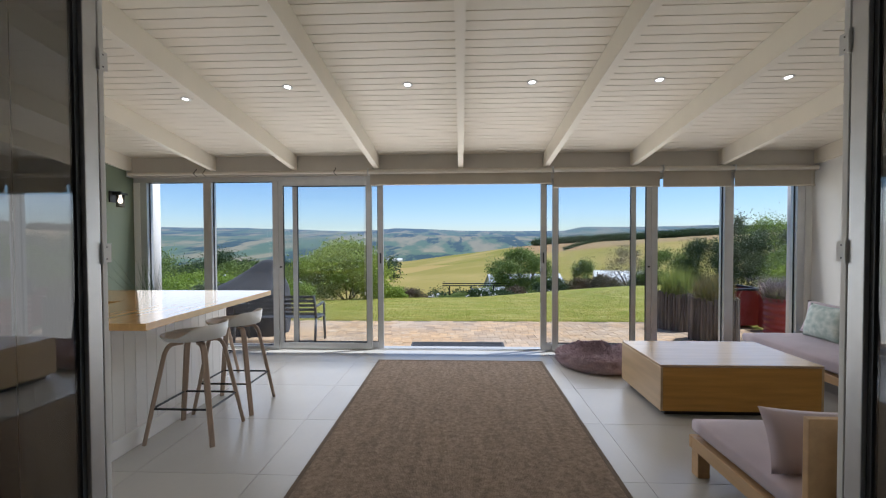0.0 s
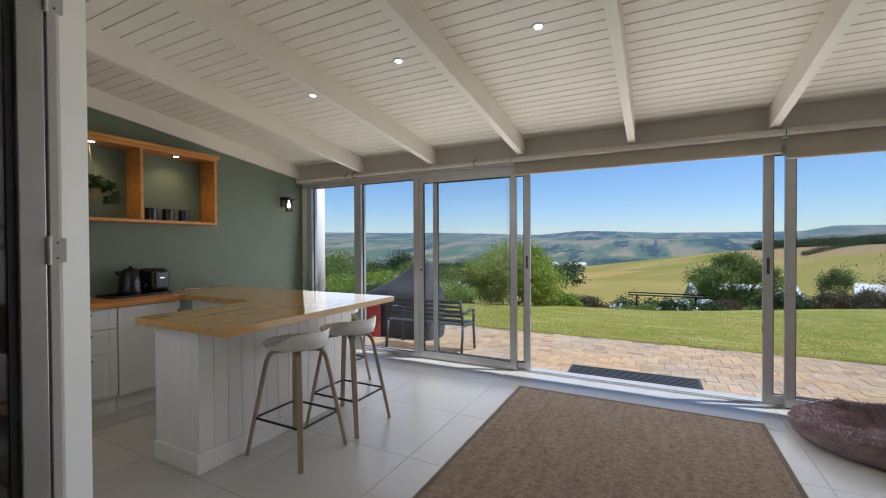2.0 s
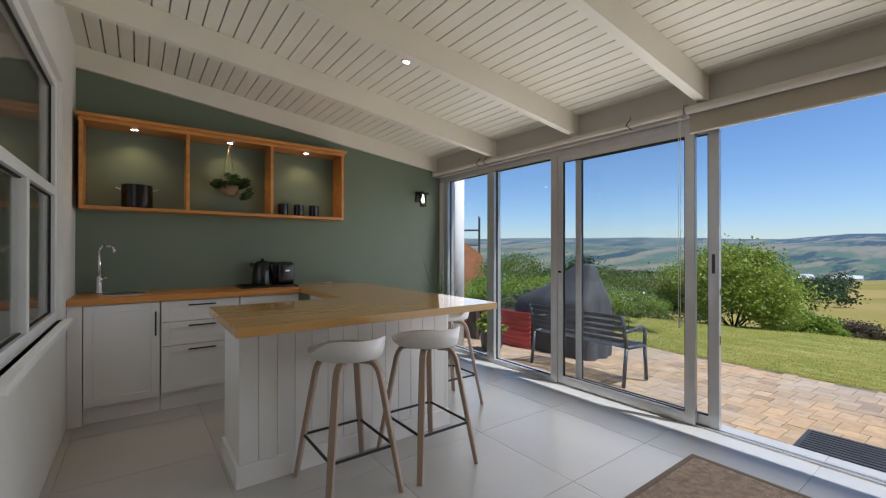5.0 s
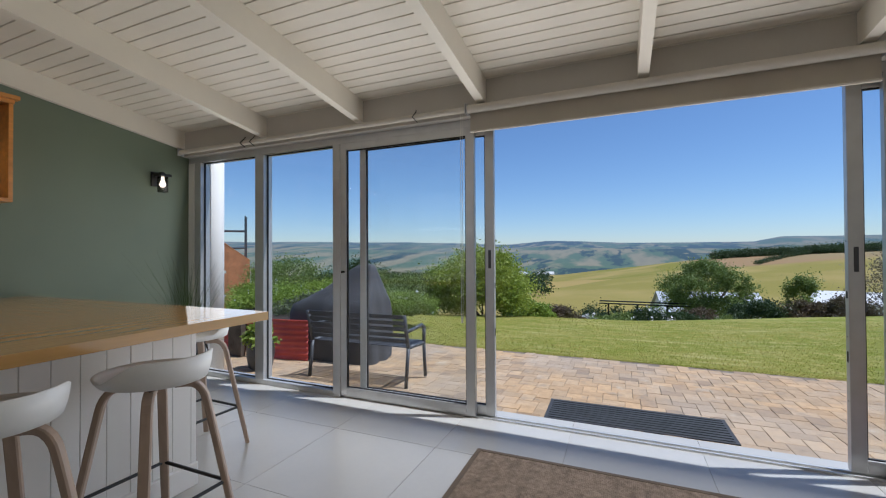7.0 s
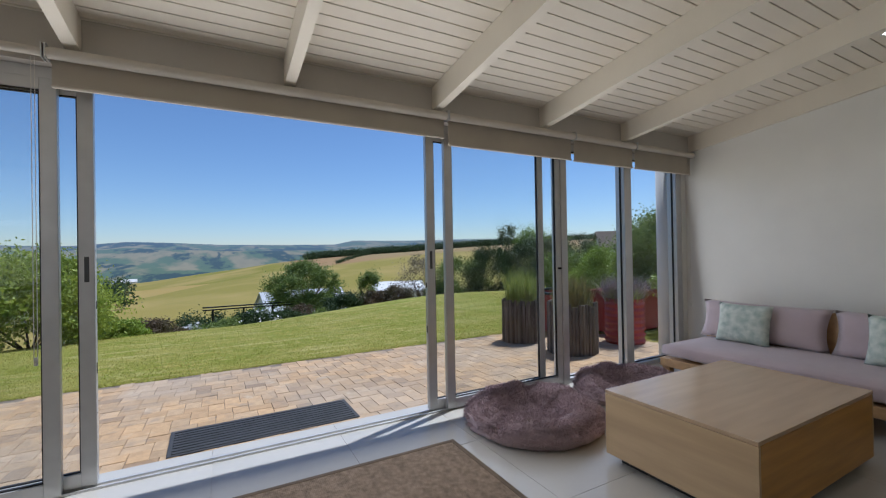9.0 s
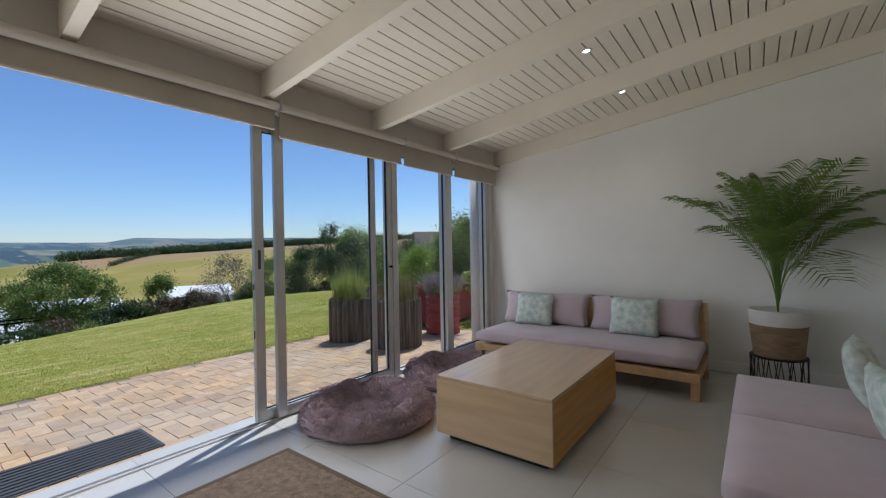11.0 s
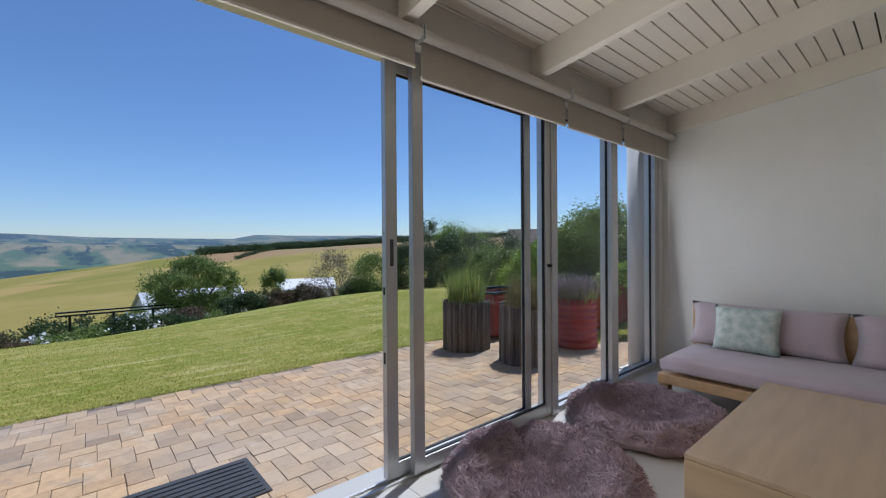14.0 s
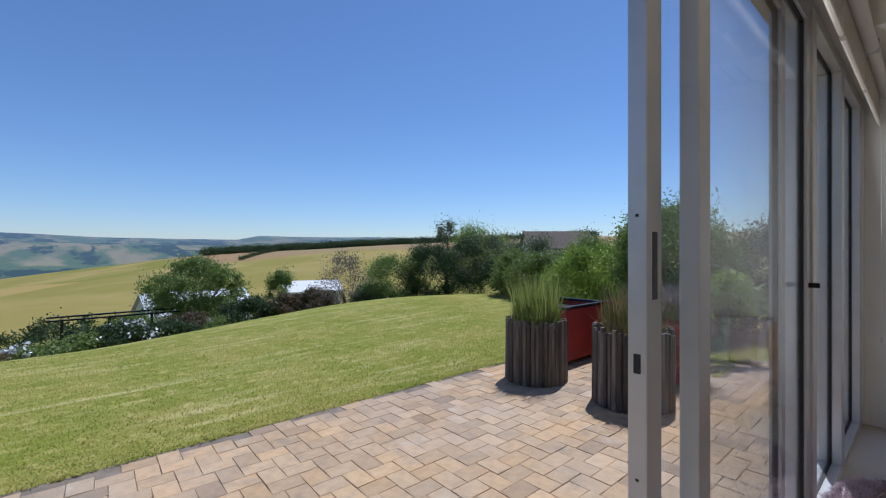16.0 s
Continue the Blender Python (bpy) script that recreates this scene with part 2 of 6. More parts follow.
# ---- window front ----
def pane(name, x0, x1, z0, z1, y, parent):
    bm = bmesh.new()
    box(bm, x0, x1, y - 0.003, y + 0.003, z0, z1)
    ob = part(name, bm, M_GLASS, parent)
    ob.visible_shadow = False
    for d in ((x0, x0 + 0.007, z0, z1), (x1 - 0.007, x1, z0, z1), (x0 + 0.007, x1 - 0.007, z0, z0 + 0.007), (x0 + 0.007, x1 - 0.007, z1 - 0.007, z1)):
        boxpart("gasket", (d[0], d[1], y - 0.009, y + 0.009, d[2], d[3]), M_RUBBER, parent)
    return ob


HEAD = 2.27
win = thing("window_1", "aluminium framed window and sliding door front", "window", kind="structure")


def bar(name, x0, x1, y0, y1, z0, z1, parent=win, bevel=0.003):
    return boxpart(name, (x0, x1, y0, y1, z0, z1), M_ALU, parent, bevel=bevel)


bar("head_frame", XL, XR, YW - 0.05, YW + 0.06, HEAD - 0.06, HEAD)
for x0, x1 in ((XL, -2.085), (2.865, XR)):
    bar("sill_frame", x0, x1, YW - 0.05, YW + 0.06, 0.0, 0.045)
for y0 in (YW - 0.036, YW + 0.012):
    bar("track", -2.085, 2.865, y0, y0 + 0.012, 0.0, 0.012, bevel=0.001)
for s in (-1, 1):
    def mx(d0, d1):
        a, b = CX + s * d0, CX + s * d1
        return min(a, b), max(a, b)
    bar("jamb_frame", *mx(4.18, 4.27), YW - 0.05, YW + 0.06, 0.045, HEAD - 0.06)
    boxpart("jamb_trim", (*mx(4.272, 4.358), YW - 0.055, YW + 0.05, 0.045, HEAD - 0.06), M_WHITE, win, bevel=0.003)
    bar("mullion", *mx(3.30, 3.41), YW - 0.05, YW + 0.06, 0.045, HEAD - 0.06)
    bar("post", *mx(2.40, 2.475), YW - 0.06, YW + 0.07, 0.0, HEAD - 0.06)
    pane("pane", *mx(3.41, 4.18), 0.045, HEAD - 0.06, YW, win)
    pane("pane", *mx(2.475, 3.30), 0.045, HEAD - 0.06, YW, win)
    # fixed and slid door leaf
    for k, (a, b, yy) in enumerate(((1.165, 2.40, YW - 0.03), (1.025, 2.23, YW + 0.018))):
        leaf = thing("sliding_door", "aluminium sliding glass door leaf, slid open" if k else "fixed aluminium glass door leaf", "sliding door", kind="structure", group="door leaves")
        bar("stile", *mx(a, a + 0.07), yy - 0.02, yy + 0.02, 0.014, HEAD - 0.06, leaf)
        bar("stile", *mx(b - 0.06, b), yy - 0.02, yy + 0.02, 0.014, HEAD - 0.06, leaf)
        bar("rail", *mx(a + 0.07, b - 0.06), yy - 0.02, yy + 0.02, 0.014, 0.09, leaf)
        bar("rail", *mx(a + 0.07, b - 0.06), yy - 0.02, yy + 0.02, HEAD - 0.12, HEAD - 0.06, leaf)
        pane("pane", *mx(a + 0.07, b - 0.06), 0.09, HEAD - 0.12, yy, leaf)
        if k:
            e0, e1 = mx(a - 0.0015, a + 0.002)
            for z0, z1, w in ((0.98, 1.02, 0.007), (0.76, 0.765, 0.003), (0.62, 0.68, 0.008), (0.40, 0.405, 0.003), (1.30, 1.306, 0.003)):
                boxpart("lock_hole", (e0, e1, yy - w, yy + w, z0, z1), M_RUBBER, leaf)
            boxpart("pull_recess", (*mx(a + 0.024, a + 0.046), yy - 0.0215, yy - 0.018, 1.13, 1.27), M_STEELGREY, leaf, "dark recessed pull", 0.001)
        else:
            boxpart("latch", (*mx(b - 0.045, b - 0.03), yy - 0.055, yy - 0.02, 1.08, 1.10), M_BLACK, leaf, "black latch lever", 0.003)
# threshold outside and blinds
structure("threshold", [(XL - 0.2, XR + 0.2, YW + 0.08, YW + 0.17, -0.4, -0.013)], M_CONC, "pale stone threshold step outside the doors", "step")

# ---- ground: lawn, valley and hills in one sheet ----
def step(a, b, v):
    t = max(0.0, min(1.0, (v - a) / (b - a)))
    return t * t * (3 - 2 * t)


def interp(pairs, v):
    if v <= pairs[0][0]:
        return pairs[0][1]
    for (a, p), (b, q) in zip(pairs, pairs[1:]):
        if v <= b:
            return p + (q - p) * (v - a) / (b - a)
    return pairs[-1][1]


GC = Vector((0.4, 3.2, 1.25))
EDGE = ((-90, 11.5), (-30, 11.0), (0, 11.4), (25, 13.8), (45, 15.5), (90, 20.0))
RIDGE = ((-90, -26), (-12, -24), (-7, -21), (6, -7.5), (11, -4), (20, 0.5), (34, 6), (60, 12), (90, 16))
FAR = ((-90, 75), (-40, 85), (-25, 80), (-14, 62), (-9, 87), (-5, 81), (0, 68), (14, 60), (16, 85), (40, 80), (90, 80))


def paving_z(y):
    return -0.2 - 0.03 * (min(max(y, 6.2), 9.6) - 7.0)


def ground_z(x, y):
    dx, dy = x - GC.x, y - GC.y
    r, az = math.hypot(dx, dy), math.degrees(math.atan2(dx, dy))
    lawn = paving_z(y) - 0.005 - 0.058 * max(0, y - 9.45) * (1 - step(0, 9, x))
    if -6 < x and ((y < 9.36 and x < 5.8) or (y < 7.2 and x < 7.2)):
        lawn -= 0.09
    e = interp(EDGE, az)
    drop = lawn - 0.17 * max(0, r - e)
    z = lawn + (drop - lawn) * step(e, e + 6, r)
    z = max(z, -13) if r < 60 else z
    if r > 50:
        rid = interp(RIDGE, az)
        gully = -15.0
        hill = gully + (rid - gully) * step(110, 380, r) if rid > gully else gully + (rid - gully) * step(60, 420, r)
        z0 = max(-0.6 - 0.17 * (r - e), -13)
        z = z0 + (hill - z0) * step(50, 90, r)
        if r > 400:
            z = hill + (-75 - hill) * step(430, 900, r)
        if r > 1100:
            top = interp(FAR, az)
            b = step(1200, 2600, r) * 0.75 + 0.25 * step(2600, 3600, r)
            z = -75 + (top * r / 3000 + 75) * b + 22 * noise.noise((x / 420, y / 420, 0)) * step(1200, 1800, r) * (1 - 0.6 * step(2400, 3000, r))
        if r > 120:
            z += 2.0 * noise.noise((x / 90, y / 90, 3)) * step(120, 300, r)
    return z


rs = [0.0] + [1.6 * 1.052 ** i for i in range(160)]
rs = [r for r in rs if r < 4600]
verts, faces = [], []
NA = 200
for r in rs:
    for i in range(NA + 1):
        a = radians(-115 + 230 * i / NA)
        x, y = GC.x + r * math.sin(a), GC.y + r * math.cos(a)
        verts.append((x, y, ground_z(x, y)))
for j in range(len(rs) - 1):
    for i in range(NA):
        a = j * (NA + 1) + i
        faces.append((a, a + 1, a + NA + 2, a + NA + 1))
NEAR_RINGS = next(i for i, r in enumerate(rs) if r > 1150)


def sheet(name, f):
    used = sorted({i for q in f for i in q})
    back = {v: k for k, v in enumerate(used)}
    me = bpy.data.meshes.new(name)
    me.from_pydata([verts[i] for i in used], [], [tuple(back[i] for i in q) for q in f])
    for p in me.polygons:
        p.use_smooth = True
    return me


def ground_material():
    m = bpy.data.materials.new("grass_and_fields")
    m.use_nodes = True
    nt = m.node_tree
    N, L = nt.nodes.new, nt.links.new
    b = nt.nodes["Principled BSDF"]
    geo = N("ShaderNodeNewGeometry")
    sub = N("ShaderNodeVectorMath")
    sub.operation = "DISTANCE"
    sub.inputs[1].default_value = GC
    L(geo.outputs["Position"], sub.inputs[0])

    def noise_tex(scale, detail=5):
        n = N("ShaderNodeTexNoise")
        n.inputs["Scale"].default_value, n.inputs["Detail"].default_value = scale, detail
        L(geo.outputs["Position"], n.inputs[0])
        return n.outputs[0]

    def mixc(f, a, c):
        x = N("ShaderNodeMix")
        x.data_type = "RGBA"
        if f is not None:
            L(f, x.inputs[0])
        for k, v in ((6, a), (7, c)):
            if isinstance(v, tuple):
                x.inputs[k].default_value = (*v, 1)
            else:
                L(v, x.inputs[k])
        return x.outputs[2]

    def rng(v, a, c):
        r = N("ShaderNodeMapRange")
        r.inputs[1].default_value, r.inputs[2].default_value = a, c
        L(v, r.inputs[0])
        return r.outputs[0]
    lawn = mixc(rng(noise_tex(1.1), 0.4, 0.66), (0.235, 0.25, 0.034), (0.385, 0.325, 0.09))
    lawn = mixc(rng(noise_tex(38, 3), 0.35, 0.7), lawn, (0.15, 0.172, 0.02))
    lawn = mixc(rng(noise_tex(6.5, 4), 0.52, 0.72), lawn, (0.41, 0.35, 0.11))
    lawn = mixc(rng(noise_tex(3.1, 6), 0.54, 0.70), lawn, (0.185, 0.205, 0.025))
    streak = N("ShaderNodeMapping")
    streak.inputs["Scale"].default_value, streak.inputs["Rotation"].default_value = (0.5, 3.6, 1), (0, 0, radians(12))
    L(geo.outputs["Position"], streak.inputs[0])
    sn = N("ShaderNodeTexNoise")
    sn.inputs["Scale"].default_value, sn.inputs["Detail"].default_value = 1.3, 6
    L(streak.outputs[0], sn.inputs[0])
    lawn = mixc(rng(sn.outputs[0], 0.54, 0.74), lawn, (0.42, 0.37, 0.14))
    vor = N("ShaderNodeTexVoronoi")
    vor.inputs["Scale"].default_value = 0.006
    L(geo.outputs["Position"], vor.inputs[0])
    field = mixc(rng(vor.outputs["Color"], 0.3, 0.75), (0.20, 0.185, 0.03), (0.34, 0.245, 0.075))
    field = mixc(rng(noise_tex(0.02), 0.45, 0.62), field, (0.32, 0.245, 0.075))
    d = sub.outputs["Value"]
    c = mixc(rng(d, 20, 30), lawn, field)
    sx = N("ShaderNodeSeparateXYZ")
    L(geo.outputs["Position"], sx.inputs[0])
    both = N("ShaderNodeMath")
    both.operation = "MULTIPLY"
    L(rng(d, 285, 300), both.inputs[0]), L(rng(sx.outputs[0], 40, 62), both.inputs[1])
    tilled = both.outputs[0]
    c = mixc(tilled, c, mixc(rng(noise_tex(0.01), 0.4, 0.6), (0.30, 0.19, 0.09), (0.27, 0.20, 0.09)))
    L(c, b.inputs["Base Color"])
    b.inputs["Roughness"].default_value = 0.9
    b.inputs["Specular IOR Level"].default_value = 0.15
    bp = N("ShaderNodeBump")
    bp.inputs["Strength"].default_value, bp.inputs["Distance"].default_value = 0.6, 0.03
    L(noise_tex(60, 3), bp.inputs["Height"]), L(bp.outputs[0], b.inputs["Normal"])
    return m


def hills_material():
    """Far hills, a backdrop kilometres away, with air haze mixed in as blue emission."""
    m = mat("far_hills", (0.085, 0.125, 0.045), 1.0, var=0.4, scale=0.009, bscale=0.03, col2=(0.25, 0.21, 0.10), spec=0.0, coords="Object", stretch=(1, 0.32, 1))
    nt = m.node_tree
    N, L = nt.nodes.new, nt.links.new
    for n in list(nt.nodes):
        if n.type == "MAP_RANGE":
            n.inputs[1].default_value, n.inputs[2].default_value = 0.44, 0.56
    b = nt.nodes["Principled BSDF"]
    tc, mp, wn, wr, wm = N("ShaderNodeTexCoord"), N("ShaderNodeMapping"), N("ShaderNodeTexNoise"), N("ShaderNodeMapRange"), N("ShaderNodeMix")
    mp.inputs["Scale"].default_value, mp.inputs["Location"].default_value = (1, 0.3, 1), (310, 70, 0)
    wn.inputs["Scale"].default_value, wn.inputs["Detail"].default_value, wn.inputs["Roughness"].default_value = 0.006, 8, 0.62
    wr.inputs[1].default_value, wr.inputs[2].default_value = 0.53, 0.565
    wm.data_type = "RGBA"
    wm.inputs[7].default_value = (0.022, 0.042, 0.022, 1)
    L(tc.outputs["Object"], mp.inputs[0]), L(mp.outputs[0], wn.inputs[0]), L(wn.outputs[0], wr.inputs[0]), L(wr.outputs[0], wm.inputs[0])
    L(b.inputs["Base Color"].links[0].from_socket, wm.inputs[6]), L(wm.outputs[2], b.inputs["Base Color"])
    # haze: a blue glow mixed over the hills, stronger with distance
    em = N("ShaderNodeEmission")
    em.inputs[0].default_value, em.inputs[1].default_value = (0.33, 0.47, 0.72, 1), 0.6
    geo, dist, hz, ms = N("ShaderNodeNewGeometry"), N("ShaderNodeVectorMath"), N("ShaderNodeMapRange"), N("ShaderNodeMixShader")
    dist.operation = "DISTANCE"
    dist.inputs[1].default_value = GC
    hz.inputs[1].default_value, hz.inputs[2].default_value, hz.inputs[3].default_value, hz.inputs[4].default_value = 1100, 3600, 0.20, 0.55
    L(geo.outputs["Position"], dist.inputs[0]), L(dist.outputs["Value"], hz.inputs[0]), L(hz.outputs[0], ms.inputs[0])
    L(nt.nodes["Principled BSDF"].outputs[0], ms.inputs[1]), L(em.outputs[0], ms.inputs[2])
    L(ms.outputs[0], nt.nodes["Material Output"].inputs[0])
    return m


me = sheet("ground", faces[:NEAR_RINGS * NA])
me.materials.append(ground_material())
tagged(new("ground", me), "mown lawn falling away to green and tilled fields", "ground", kind="structure")
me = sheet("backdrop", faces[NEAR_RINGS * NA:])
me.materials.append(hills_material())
tagged(new("backdrop", me), "far hills and valley with blue haze put in as glow", "hills", kind="structure")

# ---- kitchen corner ----
WT = 0.935
bar_t = thing("breakfast_bar", "white panelled breakfast bar with boarded front", "bar", (0, 0, 0))
BX0, BX1, BY0, BY1 = -2.36, -1.90, 3.19, 4.62
boxpart("carcass", (BX0, BX1 - 0.014, BY0 + 0.014, BY1, 0.0, 0.89), M_CAB, bar_t)
boxpart("side_wing", (-3.40, BX0, 4.08, BY1, 0.0, 0.89), M_CAB, bar_t)
y = BY0
while y < BY1 - 0.01:
    boxpart("board", (BX1 - 0.014, BX1, y + 0.0008, min(y + 0.0992, BY1), 0.12, 0.89), M_CAB, bar_t, bevel=0.003)
    y += 0.1
x = BX0
while x < BX1 - 0.02:
    boxpart("board", (x + 0.0008, min(x + 0.0992, BX1 - 0.0145), BY0, BY0 + 0.014, 0.12, 0.89), M_CAB, bar_t, bevel=0.003)
    x += 0.1
boxpart("skirting", (BX1 - 0.014, BX1 + 0.018, BY0 - 0.018, BY1, 0.0, 0.12), M_CAB, bar_t, bevel=0.005)
boxpart("skirting", (BX0, BX1 - 0.014, BY0 - 0.018, BY0 + 0.014, 0.0, 0.12), M_CAB, bar_t, bevel=0.005)

top = thing("worktop", "honey coloured oak stave worktop wrapping the kitchen corner", "worktop")


def stave_run(x0, x1, y0, y1, along, n, material):
    for i in range(n):
        if along == "y":
            w = (x1 - x0) / n
            boxpart("stave", (x0 + i * w, x0 + (i + 1) * w - 0.0006, y0, y1, WT - 0.045, WT), material, top, bevel=0.0015)
        else:
            w = (y1 - y0) / n
            boxpart("stave", (x0, x1, y0 + i * w, y0 + (i + 1) * w - 0.0006, WT - 0.045, WT), material, top, bevel=0.0015)


stave_run(-2.43, -1.52, 3.11, 4.76, "y", 9, M_OAKTOP)
stave_run(XL + 0.002, -2.43, 4.0, 4.76, "x", 8, M_OAKTOP)
stave_run(XL + 0.002, -3.41, YB + 0.002, 4.0, "y", 7, M_ORANGE)


def shaker_door(parent, name, y0, y1, z0, z1, x):
    d = boxpart(name, (x - 0.014, x, y0, y1, z0, z1), M_CAB, parent)
    for dims in ((x, x + 0.008, y0, y0 + 0.055, z0, z1), (x, x + 0.008, y1 - 0.055, y1, z0, z1), (x, x + 0.008, y0 + 0.055, y1 - 0.055, z0, z0 + 0.055), (x, x + 0.008, y0 + 0.055, y1 - 0.055, z1 - 0.055, z1)):
        boxpart("frame_rail", dims, M_CAB, d, bevel=0.002)
    return d


def bar_handle(parent, y0, y1, z0, z1, x):
    bm = bmesh.new()
    mid = (x + 0.035)
    rod(bm, (mid, y0, z0), (mid, y1, z1), 0.006, seg=8)
    for f in (0.12, 0.88):
        p = (y0 + (y1 - y0) * f, z0 + (z1 - z0) * f)
        rod(bm, (x, *p), (mid, *p), 0.005, seg=8)
    part("handle", bm, M_BLACK, parent, "black bar handle")


CF = -3.45
for kind, y0, y1 in (("door", 2.42, 2.89), ("drawers", 2.895, 3.47), ("door", 3.475, 3.99)):
    c = thing("base_cabinet", "white shaker base cabinet with " + ("a door" if kind == "door" else "three drawers") + " and black handles", "cabinet", group="base cabinets")
    boxpart("body", (XL + 0.004, CF - 0.015, y0, y1, 0.12, WT - 0.047), M_CAB, c)
    boxpart("plinth", (XL + 0.004, CF - 0.03, y0, y1, 0.0, 0.12), M_CAB, c)
    if kind == "door":
        d = shaker_door(c, "door", y0 + 0.003, y1 - 0.003, 0.13, WT - 0.055, CF)
        bar_handle(d, y1 - 0.03, y1 - 0.03, 0.62, 0.81, CF)
    else:
        for z0, z1 in ((0.15, 0.515), (0.521, 0.71), (0.716, WT - 0.055)):
            d = shaker_door(c, "drawer", y0 + 0.003, y1 - 0.003, z0, z1, CF)
            bar_handle(d, (y0 + y1) / 2 - 0.10, (y0 + y1) / 2 + 0.10, z1 - 0.035, z1 - 0.035, CF)

boxpart("filler", (XL + 0.004, CF, YB + 0.002, 2.417, 0.0, WT - 0.047), M_CAB, bpy.data.objects["base_cabinet"])

# wall shelf with three bays
SX0, SX1, SY0, SY1, SZ0, SZ1 = XL, -3.72, YB + 0.04, 4.56, 1.625, 2.385
shelf = thing("wall_shelf", "open wooden wall shelf with three lit bays", "shelf")
boxpart("top_board", (SX0, SX1 + 0.02, SY0 - 0.02, SY1 + 0.03, SZ1 - 0.03, SZ1), M_ORANGE, shelf, bevel=0.004)
boxpart("crown", (SX0, SX1 + 0.006, SY0 - 0.006, SY1 + 0.006, SZ1 - 0.062, SZ1 - 0.0305), M_ORANGE, shelf, bevel=0.004)
boxpart("bottom_board", (SX0, SX1, SY0, SY1, SZ0, SZ0 + 0.028), M_ORANGE, shelf, bevel=0.003)
for y in (SY0, 3.09, 3.80, SY1 - 0.025):
    boxpart("upright", (SX0, SX1, y, y + 0.025, SZ0 + 0.028, SZ1 - 0.0625), M_ORANGE, shelf, bevel=0.002)

# ---- stools ----
def make_stool():
    st = thing("bar_stool", "bar stool with white shell seat and pale wooden legs", "stool", group="bar stools")
    bm = bmesh.new()
    seg, rings = 36, 9
    grid = []
    for j in range(rings + 1):
        ring = []
        for i in range(seg):
            a = 2 * math.pi * i / seg
            f = j / rings
            rx, ry = 0.215 * min(1, f * 1.25) if f < 0.8 else 0.215 + 0.012 * (f - 0.8) / 0.2, 0.195 * min(1, f * 1.25) if f < 0.8 else 0.195 + 0.012 * (f - 0.8) / 0.2
            back = max(0.0, -math.cos(a))
            lip = 0.0 if f < 0.8 else (f - 0.8) / 0.2 * (0.012 + 0.085 * step(0.0, 0.9, back + 0.15))
            z = 0.712 + 0.02 * f ** 3 + lip
            ring.append(bm.verts.new((rx * math.cos(a), ry * math.sin(a), z)))
        grid.append(ring)
    for j in range(rings):
        for i in range(seg):
            bm.faces.new((grid[j][i], grid[j][(i + 1) % seg], grid[j + 1][(i + 1) % seg], grid[j + 1][i]))
    bmesh.ops.remove_doubles(bm, verts=list(bm.verts), dist=0.0005)
    s = part("seat", bm, M_SEAT, st, "white moulded shell seat", smooth=True)
    mod = s.modifiers.new("thick", "SOLIDIFY")
    mod.thickness, mod.offset = 0.010, -1
    for sx in (-1, 1):
        for sy in (-1, 1):
            bm = bmesh.new()
            knee, low = Vector((sx * 0.138, sy * 0.116, 0.690)), Vector((sx * 0.246, sy * 0.206, 0.0))
            a, b = Vector((sx * 0.06, sy * 0.050, 0.690)), knee.lerp(low, 0.13)
            pts = [a, a.lerp(knee, 0.45)] + [a.lerp(knee, 0.45).lerp(knee, t).lerp(knee.lerp(b, t), t) for t in (0.2, 0.4, 0.6, 0.8, 1.0)] + [knee.lerp(low, 0.5), low]
            side = Vector((-sy * 0.118, sx * 0.138, 0)).normalized()
            rings = []
            for k, p in enumerate(pts):
                way = (pts[min(k + 1, len(pts) - 1)] - pts[max(k - 1, 0)]).normalized()
                flat = side.cross(way).normalized()
                w, d = (0.0195, 0.0135) if k < 8 else (0.0165, 0.012)
                rings.append([bm.verts.new(p + side * (u * w) + flat * (v * d)) for u, v in ((1, 0.6), (0.75, 1), (-0.75, 1), (-1, 0.6), (-1, -0.6), (-0.75, -1), (0.75, -1), (1, -0.6))])
            for r0, r1 in zip(rings, rings[1:]):
                for k in range(8):
                    bm.faces.new((r0[k], r0[(k + 1) % 8], r1[(k + 1) % 8], r1[k]))
            bm.faces.new(rings[0]), bm.faces.new(rings[-1])
            part("leg", bm, M_LEG, st)
    boxpart("bracket", (-0.11, 0.11, -0.09, 0.09, 0.700, 0.710), M_BLACK, st, "black seat bracket")
    f = 0.245 / 0.62
    fx, fy = 0.246 - 0.094 * f, 0.206 - 0.078 * f
    bm = bmesh.new()
    c = [(-fx, -fy, 0.245), (fx, -fy, 0.245), (fx, fy, 0.245), (-fx, fy, 0.245)]
    for k in range(4):
        rod(bm, c[k], c[(k + 1) % 4], 0.008, seg=8)
    part("foot_ring", bm, M_BLACK, st, "black steel foot ring")
    return st


stool = make_stool()
# the backrest side of the shell faces away from the bar
stool.matrix_basis = pose(-1.595, 3.685, 0, 0, 0, 180)
copy_thing(stool, pose(-1.585, 4.205, 0, 0, 0, 180))
copy_thing(stool, pose(-2.26, 4.85, 0, 0, 0, 268))

